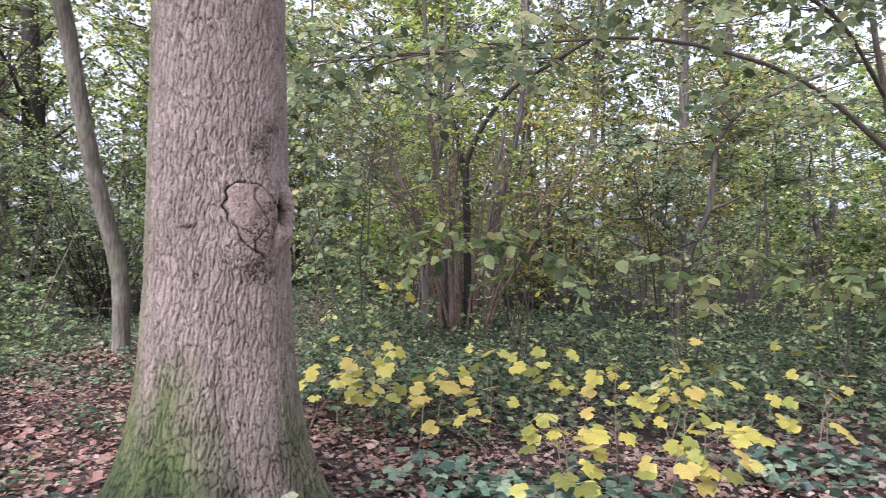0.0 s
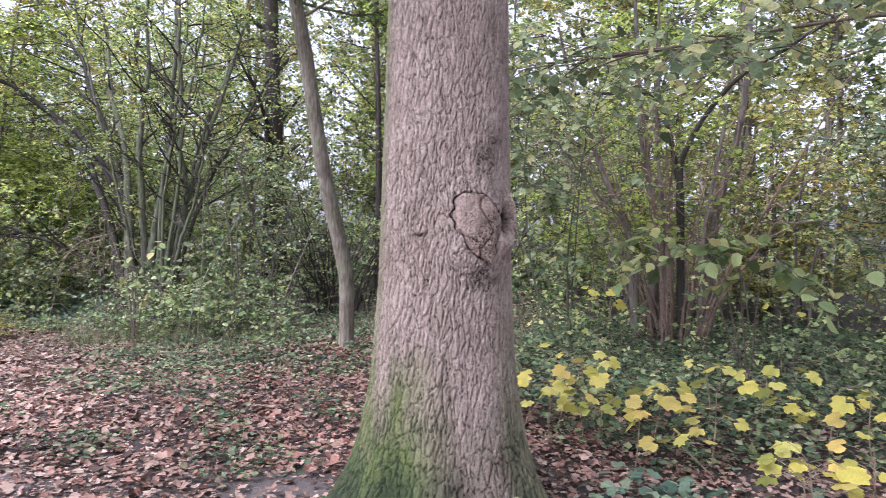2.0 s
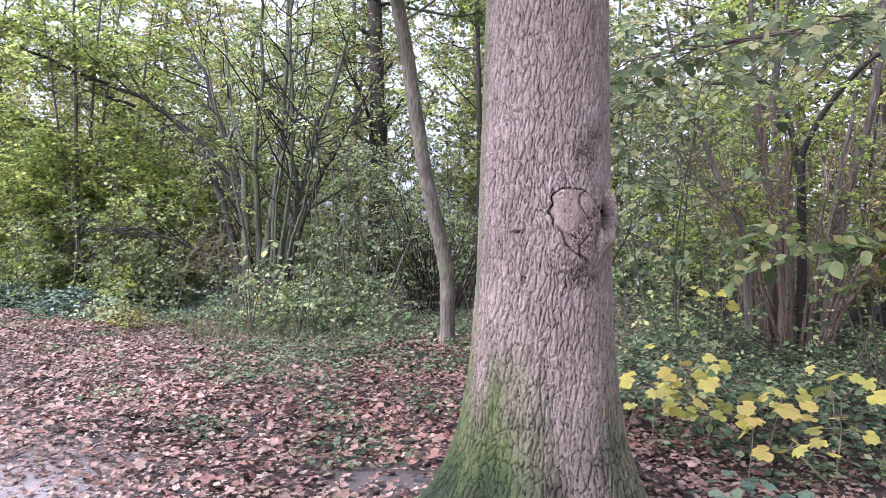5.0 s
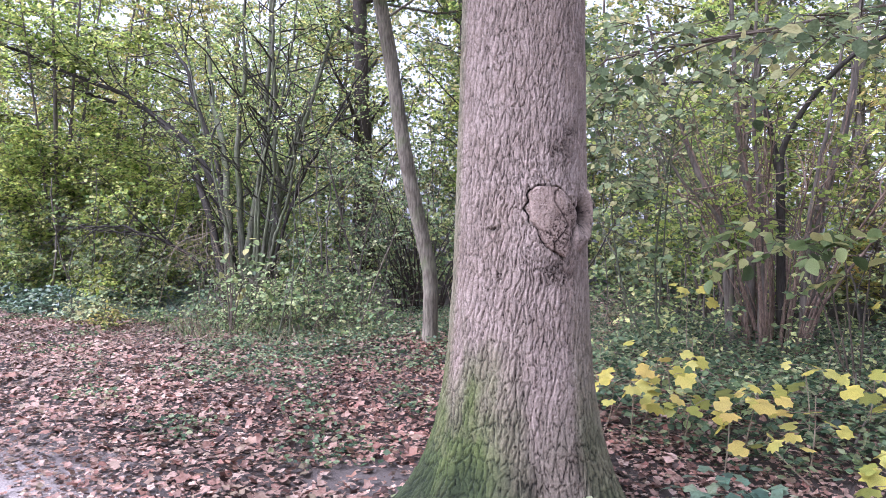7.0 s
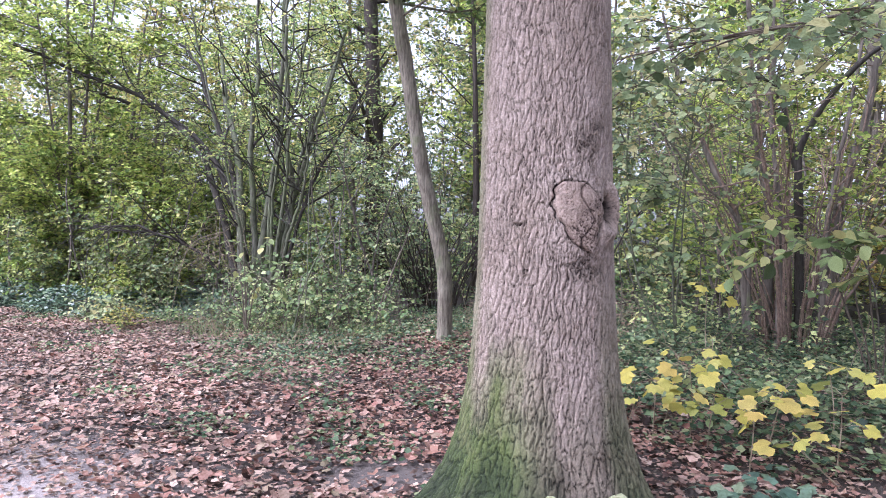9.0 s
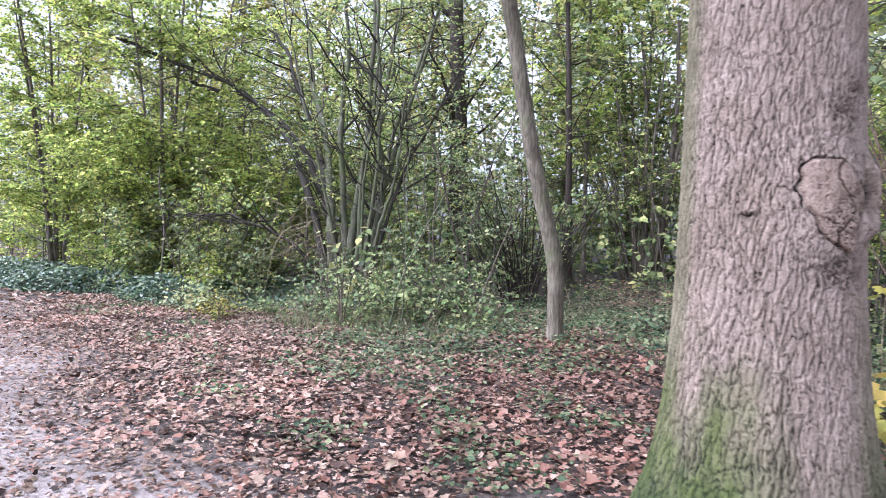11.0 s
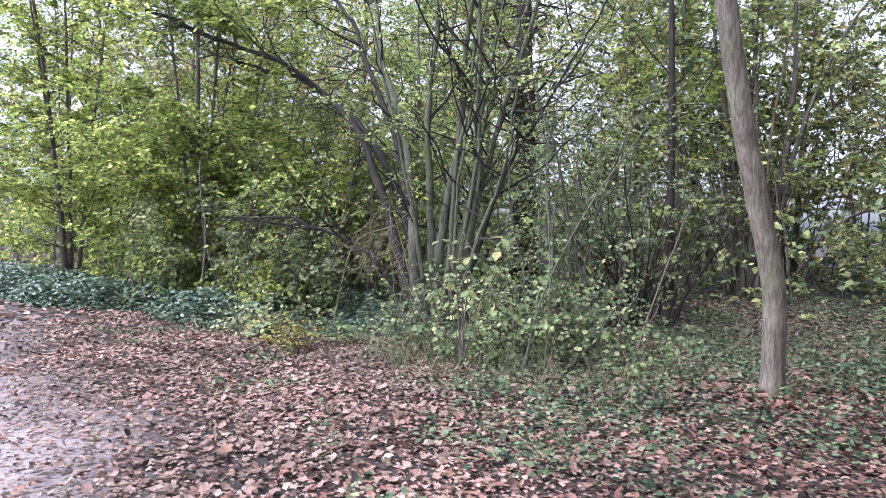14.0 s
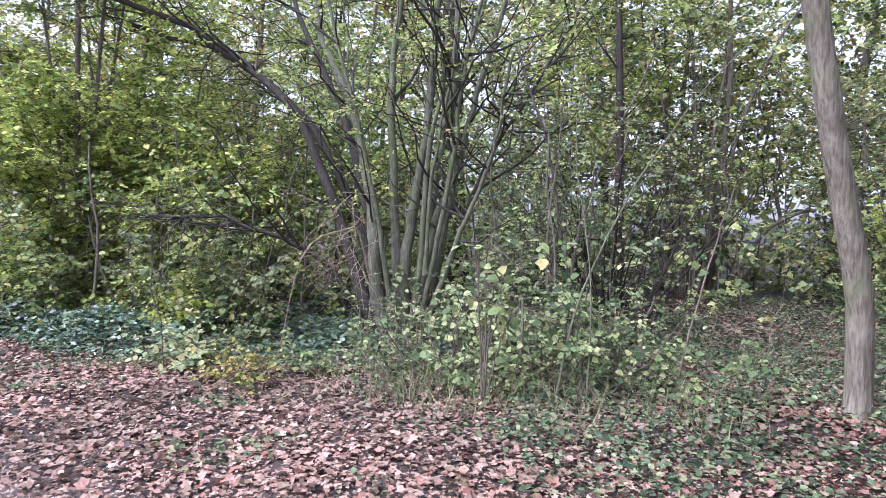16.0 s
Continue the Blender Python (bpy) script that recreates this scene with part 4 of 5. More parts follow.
thicket("far_woods", 12500, (-60, 45, 26, 40, 0.2, 15.5), 0.35, L_FAR, "far wood in mixed green and yellow leaf", 1.15, 130, per=8, length=1.0, twigs=False, low=(0.5, 4.0, 7.5))
thicket("far_woods", 2600, (-60, -30, 16, 26, 0.2, 11), 0.3, L_FAR, "far wood in mixed green and yellow leaf", 1.15, 60, per=8, length=1.0, twigs=False)
thicket("far_woods", 4200, (-85, -66, -12, 34, 0.1, 12), 0.4, L_FAR, "far wood in mixed green and yellow leaf", 1.15, 60, per=8, length=1.2, twigs=False)
thicket("far_woods", 3000, (20, 45, -2, 26, 0.2, 11), 0.3, L_FAR, "far wood in mixed green and yellow leaf", 1.15, 60, per=8, length=1.0, twigs=False)
thicket("undergrowth", 6000, (-30, 20, 14, 25, 0.1, 7.0), 0.17, L_SHADE, "dense leafy undergrowth between the trees", 1.5, 130)
thicket("undergrowth", 2000, (-1.5, 12, 10.4, 14, 0.1, 3.6), 0.085, L_SHADE, "tangled dull green undergrowth", 1.6, 60)
thicket("undergrowth", 700, (-1.5, 12, 7.4, 10.0, 0.05, 0.9), 0.075, L_SHADE, "low tangled green undergrowth", 1.4, 0)
thicket("undergrowth", 1300, (-14, -8.7, 10.5, 15, 0.1, 4.2), 0.11, L_FRESH, "shaded undergrowth under the trees", 1.4, 16)
thicket("undergrowth", 700, (-9.5, -6.6, 10.8, 15.5, 0.1, 3.6), 0.1, L_SHRUB, "dark green undergrowth under the trees", 1.5, 12)
thicket("undergrowth", 1500, (-9.0, 2.0, 17.6, 21.0, 0.3, 6.5), 0.12, L_FRESH, "fresh green undergrowth deep in the wood", 1.2, 16)
thicket("undergrowth", 560, (-2.6, 0.2, 11.0, 16.0, 0.1, 4.5), 0.09, L_BRAMBLE, "dull green undergrowth under the trees", 1.2, 8)
thicket("undergrowth", 700, (-15, -10.4, 8.2, 9.5, 0.2, 2.3), 0.085, L_FRESH, "leafy green undergrowth behind the ivy", 1.2, 20, LEAF4, 8)
thicket("undergrowth", 300, (-7.6, -5.0, 9.2, 10.6, 0.4, 3.3), 0.065, L_DULL, "pale thin-leaved undergrowth under the trees", 1.2, 8, LEAF4, 7, 0.45)
thicket("undergrowth", 330, (-0.9, 8.5, 5.2, 8.2, 0.05, 0.5), 0.075, L_SHRUB, "low green undergrowth behind the seedlings", 1.2, 30, LEAF4, 7, 0.4)
thicket("undergrowth", 560, (-8.9, -5.1, 8.1, 9.4, 0.05, 0.85), 0.058, L_SHRUB, "bank of low green bramble at the wood's edge", 1.5, 30, LEAF4, 7, 0.35)
thicket("undergrowth", 2200, (-30, -12, 9.5, 15, 0.1, 3.5), 0.1, L_BRIGHT, "yellow-green undergrowth behind the ivy", 1.4, 70)
thicket("undergrowth", 3000, (-30, 20, 13.5, 22, 0.02, 1.9), 0.15, L_SHADE, "low shaded undergrowth between the trees", 1.2, 0)
thicket("undergrowth", 1500, (-8, 11, 16, 20, 2.5, 9.0), 0.16, L_FRESH, "leafy canopy deep in the wood", 1.0, 0)
thicket("undergrowth", 3600, (-20, 4, 17, 25, 3.0, 11.5), 0.17, L_FAR, "shaded leafy canopy deep in the wood", 1.0, 0)


# ---- shrubs along the litter's edge ----
def low_shrub(x, y, h, w, n, mat, size, label, sticks=10):
    top = thing("low_shrub", x, y, label, "shrub", "low shrubs")
    base = np.stack([x + R.normal(0, w * 0.3, sticks), y + R.normal(0, w * 0.2, sticks), np.full(sticks, -0.02)], -1)
    p = bows(base, unit(UP + R.normal(0, 0.4, (sticks, 3))), h * R.uniform(0.6, 1.3, sticks), -0.15, 7, 0.05)
    s = Soup()
    tubes(s, p, R.uniform(0.004, 0.01, (sticks, 1)) * np.linspace(1, 0.4, 7), 4)
    part("stemwork", s, M_TWIG, top)
    foliage(top, p, int(n * 0.85), 0.42, 7, size * 1.05, mat, LEAF4, 0.15, -0.2)


for x, y, h, w, n, mat, size, lab in [
        (-10.2, 7.5, 0.42, 0.9, 100, L_LIME, 0.075, "low yellow-green bramble at the litter's edge"), (-9.2, 7.1, 0.32, 0.8, 60, L_AUTUMN, 0.055, "low yellowing bramble at the litter's edge"),
        (-8.9, 7.9, 0.35, 0.8, 45, L_BRAMBLE, 0.065, "low green bramble at the wood's edge"), (-8.0, 8.0, 0.45, 0.8, 50, L_SHRUB, 0.065, "low green bramble at the wood's edge"), (-7.3, 7.9, 1.15, 0.7, 50, L_SHRUB, 0.08, "young shrub with few fresh green leaves"),
        (-6.7, 7.7, 0.6, 0.8, 55, L_SHRUB, 0.07, "low green bramble at the wood's edge"), (-6.1, 8.0, 1.3, 0.8, 60, L_SHRUB, 0.075, "young shrub with few fresh green leaves"), (-5.2, 8.3, 0.8, 0.8, 60, L_BRAMBLE, 0.065, "dull green bramble under the trees"),
        (-7.4, 8.9, 1.5, 0.8, 65, L_SHRUB, 0.085, "young shrub with broad fresh green leaves"), (-6.2, 9.1, 1.5, 1.0, 75, L_BRAMBLE, 0.08, "dull green shrub under the trees"), (-10.4, 8.8, 0.7, 1.0, 80, L_BRAMBLE, 0.07, "dull green bramble under the trees"),
        (-11.4, 8.6, 1.2, 1.0, 150, L_BRIGHT, 0.08, "leafy green bramble at the wood's edge"), (-12.8, 8.9, 1.3, 1.1, 180, L_BRIGHT, 0.085, "leafy green shrub behind the ivy"), (-14.4, 9.3, 1.4, 1.2, 140, L_BRIGHT, 0.085, "leafy yellow-green shrub behind the ivy"),
        (-10.5, 9.0, 1.6, 1.0, 150, L_LIME, 0.085, "tall leafy green shrub under the arching limbs"), (-11.9, 8.8, 1.9, 1.1, 180, L_LIME, 0.085, "tall leafy green shrub behind the ivy"), (-13.6, 9.0, 2.0, 1.2, 180, L_SHADE, 0.085, "tall leafy green shrub behind the ivy"),
        (-16.4, 9.4, 1.2, 1.1, 120, L_BRIGHT, 0.085, "leafy yellow-green shrub behind the ivy"), (-3.1, 9.4, 0.45, 0.9, 60, L_HERB, 0.065, "dull green bramble under the trees"), (-2.2, 7.2, 0.5, 0.8, 60, L_HERB, 0.06, "low dark green bramble")]:
    low_shrub(x, y, h, w, n, mat, size, lab)


def stuff_leaves(name, pos, up, size, mat, shape, label, category, fwd=None):
    s = Soup()
    n = len(pos)
    scatter(s, shape, pos, rand_dirs(n, 0.25) if fwd is None else fwd, up, size)
    return tagged(part(name, s, mat, smooth=False), label, category, kind="stuff")


def noise2(x, y, f, seed=0):
    return 0.5 * (np.sin(x * f + 1.7 * np.sin(y * f * 0.7 + seed)) * np.sin(y * f * 1.1 + 1.3 * np.sin(x * f * 0.9 + 2 + seed)) + 1)


def ivy_bed():
    n = 36000
    x = R.uniform(-24, -7.2, n)
    front = 7.75 - 0.13 * np.abs(x + 12.5) + 0.25 * np.sin(x * 1.7) + np.clip(x + 10.8, 0, 2) * 0.55
    y = front + R.uniform(0, 1, n) ** 1.3 * 3.2
    z = ground_z(x, y) + np.clip((y - front) * 1.4, 0.03, 0.5) * (0.55 + 0.45 * noise2(x, y, 2.1)) * np.sqrt(R.uniform(0, 1, n)) * np.where(x > -10.6, 0.55, 1.0)
    keep = x < -8.6 + 1.0 * R.normal(size=n)
    p = np.stack([x, y, z], -1)[keep]
    stuff_leaves("ivy_bed", p, np.array([0.1, -0.5, 1.0]) + R.normal(0, 0.4, p.shape), R.uniform(0.06, 0.11, len(p)), L_IVY, LEAF2, "dark glossy ivy bed at the wood's edge", "ivy")


ivy_bed()


def herb_layer():
    # dark herbs under and behind the yellow saplings
    n = 56000
    x, y = R.uniform(-1.6, 9, n), R.uniform(3.2, 11, n)
    dens = noise2(x, y, 1.6, 3) * 0.9 + np.clip((y - 4.6) * 0.6, 0, 0.8) - np.clip((4.8 - y) * 0.8, 0, 1)
    keep = (dens > R.uniform(0.45, 1.1, n)) & (np.hypot(x - TRUNK[0], y - TRUNK[1]) > 0.55)
    x, y = x[keep], y[keep]
    z = ground_z(x, y) + np.sqrt(R.uniform(0, 1, len(x))) * (0.08 + 0.45 * np.clip((y - 4.2) / 2.0, 0, 1) * (0.4 + 0.6 * noise2(x, y, 2.7)))
    p = np.stack([x, y, z], -1)
    stuff_leaves("herb_layer", p, UP + R.normal(0, 0.5, p.shape), R.uniform(0.035, 0.085, len(p)), L_HERB, LEAF2, "dark green herbs covering the woodland floor", "herbs")
    n = 620
    c = R.integers(0, 3, n)
    x, y = R.normal(np.array([0.25, 0.75, 2.3])[c], np.array([0.35, 0.3, 0.45])[c], n), R.normal(np.array([3.8, 3.5, 4.1])[c], 0.25, n)
    keep = np.hypot(x - TRUNK[0], y - TRUNK[1]) > 0.75
    x, y = x[keep], y[keep]
    p = np.stack([x, y, ground_z(x, y) + 0.03 + 0.14 * np.sqrt(R.uniform(0, 1, len(x)))], -1)
    stuff_leaves("nettle_patch", p, UP + R.normal(0, 0.35, p.shape), R.uniform(0.07, 0.13, len(p)), L_IVY, rough_lobes(-0.2, 0.1), "dark green broad-leaved herbs beside the old tree", "herbs")
    # scattered green patches in the litter and before the shrubs
    n = 110000
    x, y = R.uniform(-13, -1.2, n), R.uniform(3.2, 15.5, n)
    d = y - path_edge(x)
    dens = noise2(x, y, 2.3, 5) ** 2 * 0.95 + 0.3 * np.exp(-(((x + 4.6) / 2.0) ** 2 + ((y - 6.7) / 1.0) ** 2)) + np.clip((y - 6.6) * 0.35, 0, 0.5) * (0.4 + noise2(x, y, 3.1)) * np.where((x > -5.5) & (y > 8.5), 1.5, 1.0) * np.where((y > 10.5) & (x < -6), 0.0, 1.0) + 1.5 * np.exp(-(((x + 5.25) / 1.3) ** 2 + ((y - 6.7) / 1.4) ** 2)) * (0.15 + 1.05 * noise2(x, y, 4.2, 8)) + 0.1 * np.exp(-(((x + 2.9) / 0.8) ** 2 + ((y - 4.6) / 0.8) ** 2)) - np.clip(1.4 - d, 0, 1)
    keep = dens > R.uniform(0.34, 1.3, n)
    x, y = x[keep], y[keep]
    z = ground_z(x, y) + 0.02 + np.sqrt(R.uniform(0, 1, len(x))) * (0.05 + 0.12 * np.clip((y - 6.5) / 1.5, 0, 1))
    p = np.stack([x, y, z], -1)
    a, r = R.uniform(0, 2 * np.pi, 90), R.uniform(0.11, 0.32, 90)
    x, y = -3.91 + r * np.cos(a), 7.85 + r * np.sin(a)
    p = np.concatenate([p, np.stack([x, y, ground_z(x, y) + R.uniform(0.01, 0.13, 90)], -1)])
    stuff_leaves("herb_patches", p, UP + R.normal(0, 0.5, p.shape), R.uniform(0.025, 0.07, len(p)), L_HERB, LEAF2, "small green herbs growing through the litter", "herbs")


herb_layer()


def grass_tufts():
    n = 620
    c = R.integers(0, 34, n)
    cx, cy = R.uniform(-8.0, -4.8, 34), R.uniform(6.9, 8.3, 34)
    p = np.stack([cx[c] + R.normal(0, 0.2, n), cy[c] + R.normal(0, 0.14, n), np.zeros(n)], -1)
    stuff_leaves("grass_tufts", p, rand_dirs(n, 0.1), R.uniform(0.12, 0.38, n), L_SHRUB, BLADE, "thin green grass blades among the brambles", "grass", unit(UP + R.normal(0, 0.35, (n, 3))))
    n = 220
    p = np.stack([R.uniform(-8.5, -4.6, n), R.uniform(6.9, 8.2, n), np.full(n, -0.02)], -1)
    s = Soup()
    tubes(s, bows(p, unit(UP + R.normal(0, 0.45, (n, 3))), R.uniform(0.2, 0.6, n), -0.2, 6, 0.05), R.uniform(0.002, 0.005, (n, 1)) * np.linspace(1, 0.4, 6), 4)
    tagged(part("dry_stalks", s, M_STRAW), "dry tan stalks among the brambles", "stalks", kind="stuff")


grass_tufts()


def pale_brush():
    """Heap of bare pale twigs hanging in front of the many-stemmed tree."""
    top = thing("dead_brushwood", -9.2, 8.5, "bare pale dead twigs bending to the ground", "brushwood")
    n = 30
    p = np.tile([[-9.1, 8.9, 1.55]], (n, 1)) + R.normal(0, 0.22, (n, 3))
    d = unit(np.stack([R.normal(-0.2, 0.45, n), R.normal(-0.4, 0.3, n), R.normal(-0.5, 0.35, n)], -1))
    b = bows(p, d, R.uniform(0.5, 1.0, n), -0.25, 8, 0.06)
    b[:, :, 2] = np.maximum(b[:, :, 2], 0.03)
    s = Soup()
    tubes(s, b, R.uniform(0.003, 0.006, (n, 1)) * np.linspace(1, 0.4, 8), 5)
    part("twigwork", s, M_STRAW, top)
    side_branches(top, b, 130, 0.35, -0.1, M_STRAW, 0.003, 0.2, 0.5, "side_twigwork", 5)
    s = Soup()
    tubes(s, smooth_line([(-8.9, 9.2, 0.9), (-9.0, 9.05, 1.5), (-9.1, 8.9, 1.55), (-9.5, 8.6, 1.25), (-9.7, 8.4, 0.02)], 18)[None], np.linspace(0.013, 0.006, 18)[None], 6)
    part("bough", s, M_STRAW, top)


pale_brush()


def leaning_pole(points, r, mat, label):
    top = thing("leaning_pole", points[0][0], points[0][1], label, "dead branch", "leaning poles")
    stems_of(top, [points], [r], mat, 20, 7, "pole", 0.4)
    return top


leaning_pole([(-5.3, 8.2, -0.02), (-5.15, 8.35, 0.7), (-4.9, 8.6, 1.6), (-4.75, 8.75, 2.1)], 0.014, M_TWIG, "thin pale pole leaning against a shrub")
leaning_pole([(-6.3, 7.6, -0.02), (-6.1, 7.8, 1.0), (-5.6, 8.2, 2.2), (-4.9, 8.6, 3.3), (-4.2, 8.9, 4.0)], 0.012, M_STEM, "thin grey sapling arching over")
leaning_pole([(-6.0, 7.5, -0.02), (-6.0, 7.6, 1.2), (-6.2, 7.9, 2.4), (-6.0, 8.2, 3.6)], 0.009, M_STEM, "thin grey sapling, nearly bare")
leaning_pole([(-2.6, 8.6, -0.02), (-2.2, 8.4, 0.6), (-1.7, 8.1, 1.3), (-1.2, 7.9, 1.9)], 0.016, M_DARK, "thin dark dead branch leaning")


def fallen_log():
    top = thing("fallen_log", -2.8, 14.3, "dark rotting log lying among leaves", "log")
    st = stems_of(top, [[(-4.0, 14.9, 0.22), (-3.5, 14.7, 0.22), (-3.0, 14.4, 0.2), (-2.4, 14.1, 0.18), (-1.5, 13.7, 0.15)]], [0.14], M_DARK, 20, 10, "log_body", 0.8)
    side_branches(top, st, 6, 0.5, 0.2, M_DARK, 0.03, 0.2)


fallen_log()


# ---- yellow sycamore seedlings ----
YELLOW_LEAVES = []
for shape in (LOBED_FLAT, LOBED_CUP, lobed(-0.25, 0.19)):
    s = Soup()
    s.add(*shape)
    YELLOW_LEAVES.append(s.mesh("leaf", False))
    YELLOW_LEAVES[-1].materials.append(L_YELLOW)


def seedling(x, y, h, leaves, size):
    top = thing("sycamore_seedling", x, y, "sycamore seedling with bright yellow lobed leaves", "seedling", "yellow seedlings")
    bx, by = x + R.normal(0, 0.08), y + R.normal(0.05, 0.06)
    stem = smooth_line([(bx, by, -0.02), ((bx + x) / 2 + R.normal(0, 0.02), (by + y) / 2, h * 0.5), (x, y, h)], 8)
    s = Soup()
    tubes(s, stem[None], np.linspace(0.006, 0.003, 8)[None], 5)
    part("stem", s, M_STRAW, top)
    for k in range(leaves):
        a = k * 2.4 + R.uniform(-0.5, 0.5)
        base = stem[int(R.choice([4, 5, 6, 7, 7]))]
        out = np.array([math.cos(a), math.sin(a) * 0.8 - 0.15, 0.25 + R.normal(0, 0.2)])
        tip = base + out * R.uniform(0.08, 0.2)
        s = Soup()
        tubes(s, smooth_line([base, base * 0.5 + tip * 0.5 + UP * 0.02, tip], 5)[None], np.full((1, 5), 0.0018), 4)
        stalk = part("petiole", s, M_STRAW, top)
        ob = new("leaf", YELLOW_LEAVES[int(R.integers(0, 3))])
        ob.parent = stalk
        fwd = Vector((out[0], out[1], -0.25 + R.normal(0, 0.2))).normalized()
        nrm = Vector((R.normal(0, 0.3), -0.55 + R.normal(0, 0.25), 1.0))
        sd = fwd.cross(nrm).normalized()
        nm = sd.cross(fwd)
        sc = size * R.uniform(0.7, 1.2)
        ob.matrix_basis = Matrix.Translation(tip) @ Matrix(((sd.x, fwd.x, nm.x), (sd.y, fwd.y, nm.y), (sd.z, fwd.z, nm.z))).to_4x4() @ Matrix.Diagonal((sc, sc, sc, 1))


for x, y, h, k in [(-0.57, 6.9, 0.82, 5), (-0.68, 5.49, 0.45, 7), (-0.77, 4.85, 0.38, 5), (-0.92, 4.88, 0.35, 3), (-0.56, 5.04, 0.45, 7), (-0.38, 4.81, 0.33, 5), (-0.13, 4.71, 0.33, 4), (0.04, 4.89, 0.4, 5), (0.36, 5.5, 0.45, 4),
                   (0.38, 4.91, 0.4, 6), (0.77, 5.33, 0.45, 6), (1.0, 5.47, 0.45, 4), (1.24, 5.28, 0.42, 4), (1.34, 4.96, 0.4, 4), (1.12, 4.14, 0.38, 4), (0.72, 3.8, 0.38, 8), (0.66, 3.62, 0.33, 5), (0.57, 3.2, 0.3, 3), (1.82, 5.09, 0.58, 3),
                   (1.75, 4.76, 0.45, 7), (1.55, 4.79, 0.4, 4), (1.57, 4.16, 0.4, 5), (1.54, 3.75, 0.36, 7), (1.34, 3.63, 0.28, 5), (1.58, 3.55, 0.28, 4), (2.03, 4.78, 0.45, 4), (2.07, 4.25, 0.38, 4), (2.8, 4.78, 0.48, 3), (2.53, 4.27, 0.38, 4),
                   (2.2, 6.0, 0.7, 2), (1.16, 7.0, 0.7, 2), (0.08, 4.6, 0.2, 4), (3.34, 6.0, 0.6, 3)]:
    seedling(x, y, h * (1.3 if y > 4.55 else 1.1), max(2, int(k * 1.4)), 0.142)


# ---- fallen leaves ----
def litter():
    soups = [(rough_lobes(-0.15, 0.04), Soup()), (rough_lobes(0.45, 0.08), Soup()), (rough_lobes(-0.55, 0.1), Soup()), (LEAF4, Soup()), (rough_lobes(-0.25, 0.06), Soup()), (rough_lobes(0.4, 0.1), Soup())]
    n = 124000
    x, y = R.uniform(-13.5, 5, n), R.uniform(-2.4, 11.5, n)
    foot = R.random(n) < 0.004
    x, y = np.where(foot, R.normal(-3.91, 0.16, n), x), np.where(foot, R.normal(7.8, 0.16, n), y)
    far = R.random(n) < 0.07
    x, y = np.where(far, R.uniform(-6.5, -1.2, n), x), np.where(far, R.uniform(11.0, 16.0, n), y)
    back = y - path_edge(x)
    tr = trodden(x, y)
    dens = np.where(back < -0.6, 0.42, 1.0 - 0.52 * tr) - np.clip((y - np.where((x > -5.8) & (x < -1.6), 14.0, 7.4)) * 0.4, 0, 0.9) - 0.35 * np.clip(noise2(x, y, 1.9, 1) - 0.5, 0, 1)
    dens = dens - 0.9 * np.exp(-(((x + 2.3) / 0.5) ** 2 + ((y - 3.5) / 0.25) ** 2)) - 0.5 * (x > 0.0) * (y > 4.8)
    keep = (dens > R.uniform(0, 1, n)) & (np.hypot(x - TRUNK[0], y - TRUNK[1]) > 0.55)
    x, y = x[keep], y[keep]
    m = len(x)
    # redder leaves lie here; their darker tone also stands in for canopy shade
    red = np.exp(-(((x + 2.4) / 2.2) ** 2 + ((y - 6.2) / 3.0) ** 2)) * 1.5 > R.uniform(0, 1, m)
    kind = np.where(red, R.integers(4, 6, m), np.where(y - path_edge(x) > 4.6, 3, R.integers(0, 3, m)))
    z = ground_z(x, y) + R.uniform(0.004, 0.055, m)
    size = R.uniform(0.032, 0.092, m) * (1 - 0.35 * trodden(x, y)) * np.where(R.random(m) < 0.12, 1.35, 1.0)
    for k, (shape, s) in enumerate(soups):
        w = kind == k
        p = np.stack([x, y, z], -1)[w]
        scatter(s, shape, p, rand_dirs(len(p), 0.1), UP + R.normal(0, 0.36, p.shape), size[w])
    n = 7000
    x = R.uniform(-34, -13.2, n)
    y = path_edge(x) + R.uniform(-3.4, 3.2, n)
    keep = R.uniform(0, 1, n) < 0.35 + 0.5 * (y - path_edge(x) > 0)
    p = np.stack([x, y, ground_z(x, y) + 0.02], -1)[keep]
    scatter(soups[3][1], soups[3][0], p, rand_dirs(len(p), 0.12), UP + R.normal(0, 0.3, p.shape), R.uniform(0.08, 0.16, len(p)))
    for k, (_, s) in enumerate(soups):
        tagged(part("leaf_litter", s, L_REDDISH if k > 3 else L_LITTER, smooth=False), "fallen maple leaves, reddish brown and tan, covering the ground", "leaf litter", kind="stuff")
    n = 46000
    x = R.uniform(-11, 2, n)
    y = path_edge(x) + R.uniform(-1.6, 4.6, n)
    p = np.stack([x, y, ground_z(x, y) + R.uniform(0.003, 0.05, n) * np.clip(y - path_edge(x) + 0.4, 0.2, 1)], -1)
    p = p[np.hypot((x + 2.3) / 0.55, (y - 3.5) / 0.3) > R.uniform(0.15, 1.2, n)]
    n = len(p)
    s = Soup()
    scatter(s, LEAF2, p, rand_dirs(n, 0.1), UP + R.normal(0, 0.3, p.shape), R.uniform(0.015, 0.05, n))
    tagged(part("leaf_crumbs", s, L_LITTER, smooth=False), "small broken leaf bits among the fallen leaves", "leaf litter", kind="stuff")
    # those nearest to the way, one by one
    shapes = []
    for shape, _ in soups[:3]:
        s = Soup()
        s.add(*shape)
        shapes.append(s.mesh("fallen_leaf", False))
        shapes[-1].materials.append(L_FALLEN)
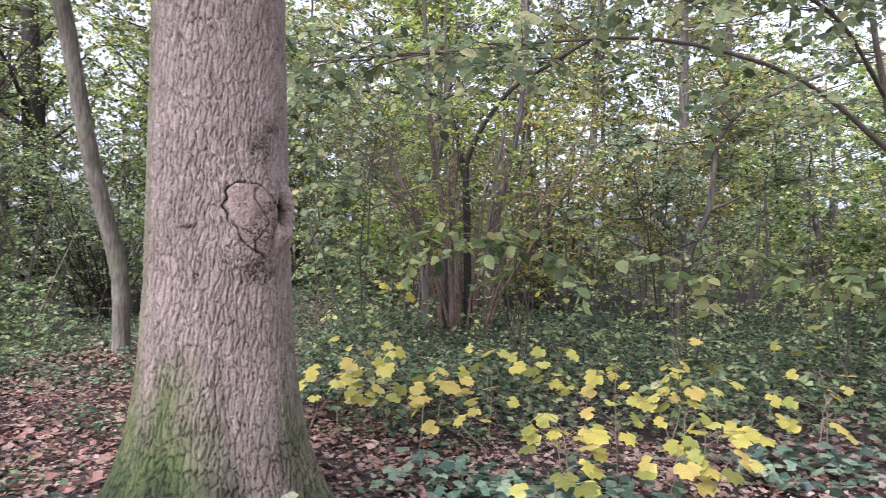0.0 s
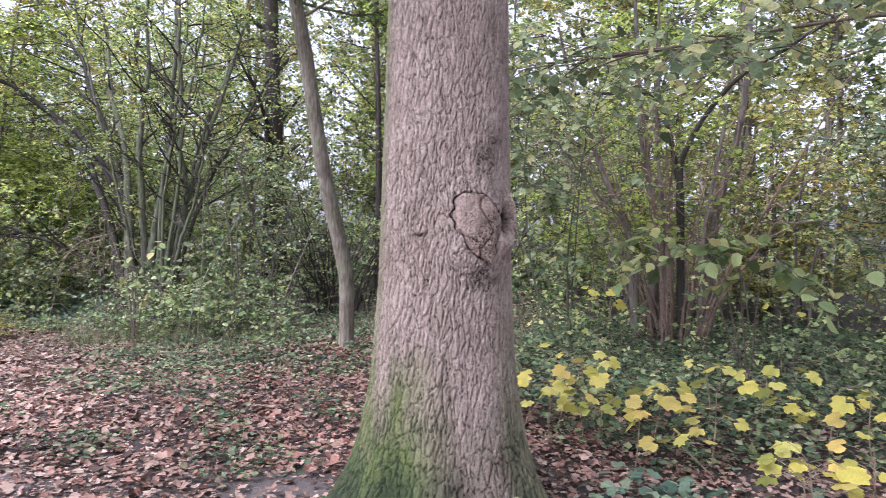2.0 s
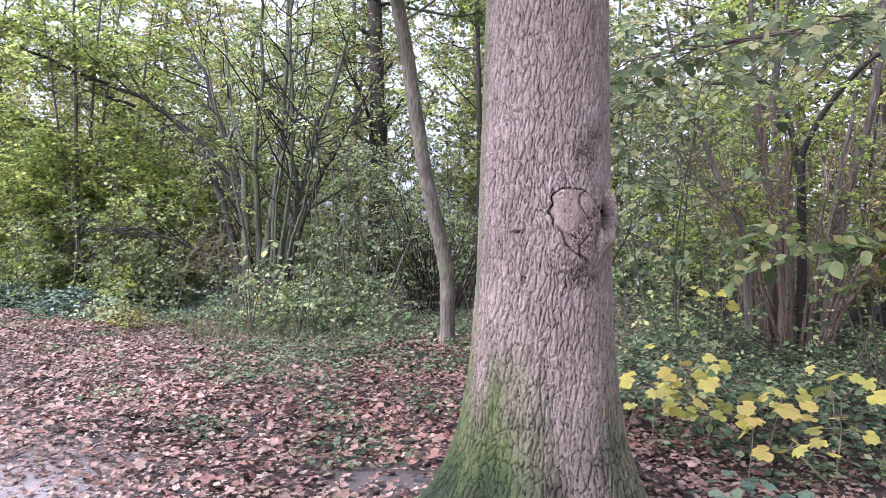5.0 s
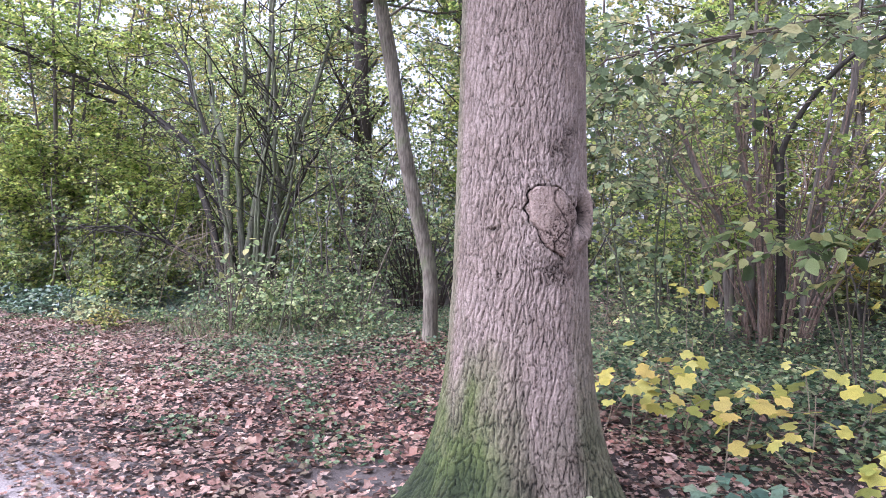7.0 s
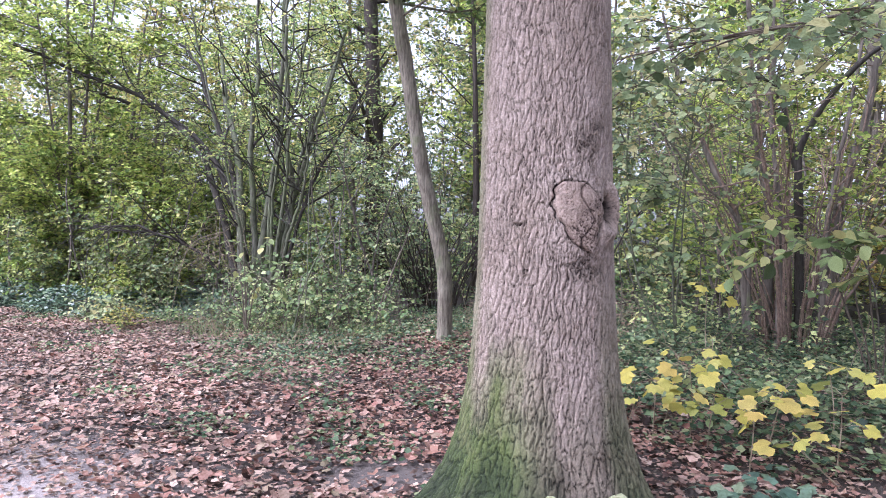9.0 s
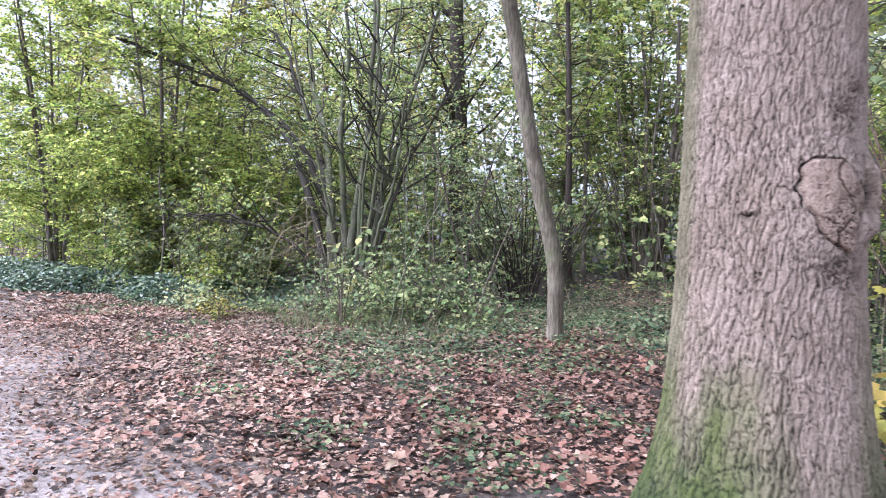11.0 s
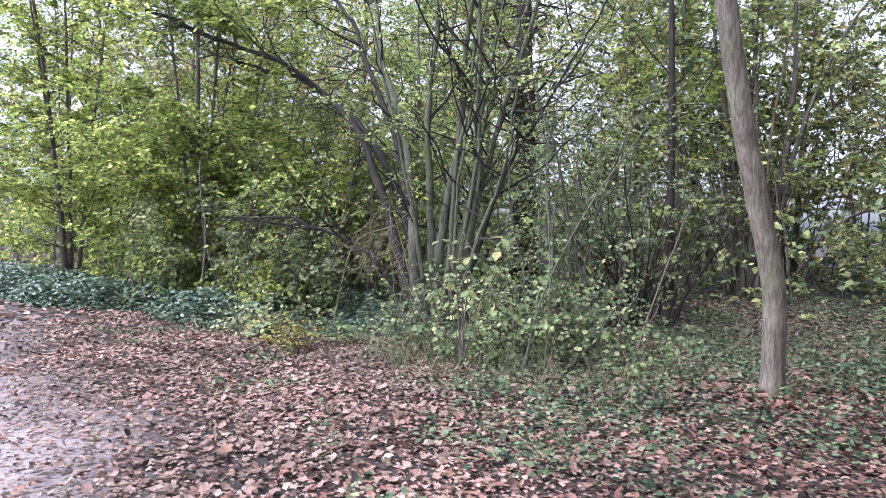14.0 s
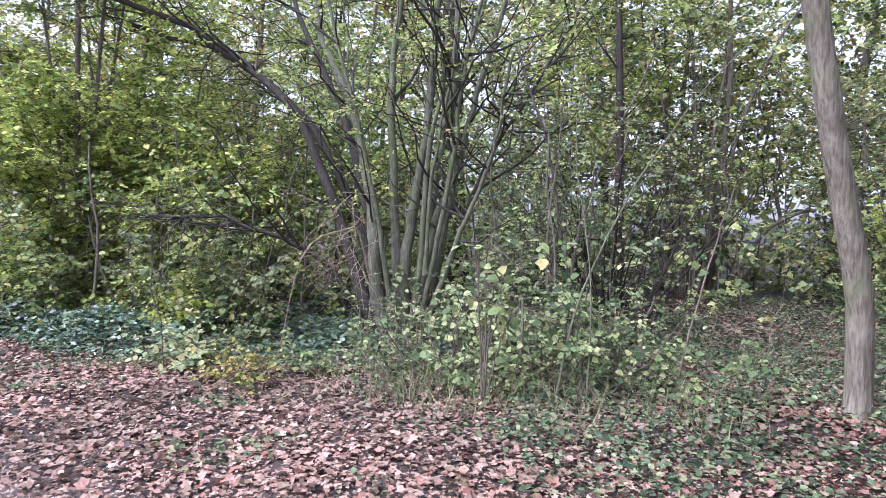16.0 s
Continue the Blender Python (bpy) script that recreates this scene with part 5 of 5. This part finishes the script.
    for k in range(280):
        x = R.uniform(-7.5, 1.8)
        y = path_edge(x) + 0.4 + R.uniform(0, 1) ** 1.2 * 2.6
        if math.hypot(x - TRUNK[0], y - TRUNK[1]) < 0.62:
            continue
        ob = new("fallen_leaf", shapes[k % 3])
        ob.parent = ground
        sc = R.uniform(0.08, 0.135)
        ob.matrix_basis = Matrix.Translation((x, y, float(ground_z(np.array(x), np.array(y))) + 0.035)) @ Euler((R.normal(0, 0.22), R.normal(0, 0.22), R.uniform(0, 6.28))).to_matrix().to_4x4() @ Matrix.Diagonal((sc, sc, sc, 1))


litter()


def pale_sprouts():
    """Two pale sprouts at the old tree's foot."""
    for x, y in ((-0.93, 2.63), (-0.66, 2.76)):
        top = thing("pale_sprout", x, y, "small pale green sprout before the old tree", "seedling")
        stem = smooth_line([(x, y, -0.01), (x + 0.02, y - 0.01, 0.2), (x, y - 0.02, 0.4)], 5)
        s = Soup()
        tubes(s, stem[None], np.full((1, 5), 0.003), 4)
        part("stem", s, M_STRAW, top)
        s = Soup()
        scatter(s, LEAF4, np.tile(stem[-1], (5, 1)), rand_dirs(5, 0.3), UP + R.normal(0, 0.3, (5, 3)), R.uniform(0.06, 0.09, 5))
        part("leaves", s, L_PALE, top)


pale_sprouts()


def fallen_twigs():
    """Loose dead twigs on the litter."""
    for k in range(16):
        x = R.uniform(-7, 1.5)
        y = path_edge(x) + R.uniform(1.0, 3.6)
        if math.hypot(x - TRUNK[0], y - TRUNK[1]) < 0.9:
            continue
        turn, ln = R.uniform(0, 6.28), R.uniform(0.2, 0.55)
        top = thing("fallen_twig", x, y, "dead brown twig lying on fallen leaves", "twig", "fallen twigs")
        p = smooth_line([(x + ln * f * math.cos(turn) + R.normal(0, 0.02), y + ln * f * math.sin(turn) + R.normal(0, 0.02), 0.035 + 0.012 * f) for f in (0, 0.35, 0.7, 1)], 10)
        s = Soup()
        tubes(s, p[None], np.linspace(0.006, 0.003, 10)[None], 5)
        stick = part("stem", s, M_STRAW, top)
        q = p[5]
        s = Soup()
        tubes(s, smooth_line([q, q + np.array([0.06 * math.cos(turn + 0.7), 0.06 * math.sin(turn + 0.7), 0.01]), q + np.array([0.13 * math.cos(turn + 0.5), 0.13 * math.sin(turn + 0.5), 0.03])], 6)[None], np.linspace(0.003, 0.0015, 6)[None], 4)
        part("fork", s, M_STRAW, stick)


fallen_twigs()


def bramble_canes():
    """Thin arching canes and dead stalks tangled over the woodland floor."""
    for x0, x1, y0, y1, n in ((-2.2, 8, 5.4, 9.6, 520), (-8.6, -4.6, 7.3, 9.0, 160), (-5.0, -1.6, 9.2, 12.5, 160)):
        p = np.stack([R.uniform(x0, x1, n), R.uniform(y0, y1, n), np.full(n, -0.02)], -1)
        path = bows(p, unit(UP + R.normal(0, 0.7, (n, 3)) * np.array([1, 1, 0.3])), R.uniform(0.4, 1.3, n), -0.35, 7, 0.05)
        path[:, :, 2] = np.maximum(path[:, :, 2], -0.02)
        s = Soup()
        tubes(s, path, R.uniform(0.002, 0.006, (n, 1)) * np.linspace(1, 0.4, 7), 4)
        tagged(part("bramble_canes", s, M_STRAW), "tangled thin brown bramble canes", "brambles", kind="stuff")


bramble_canes()
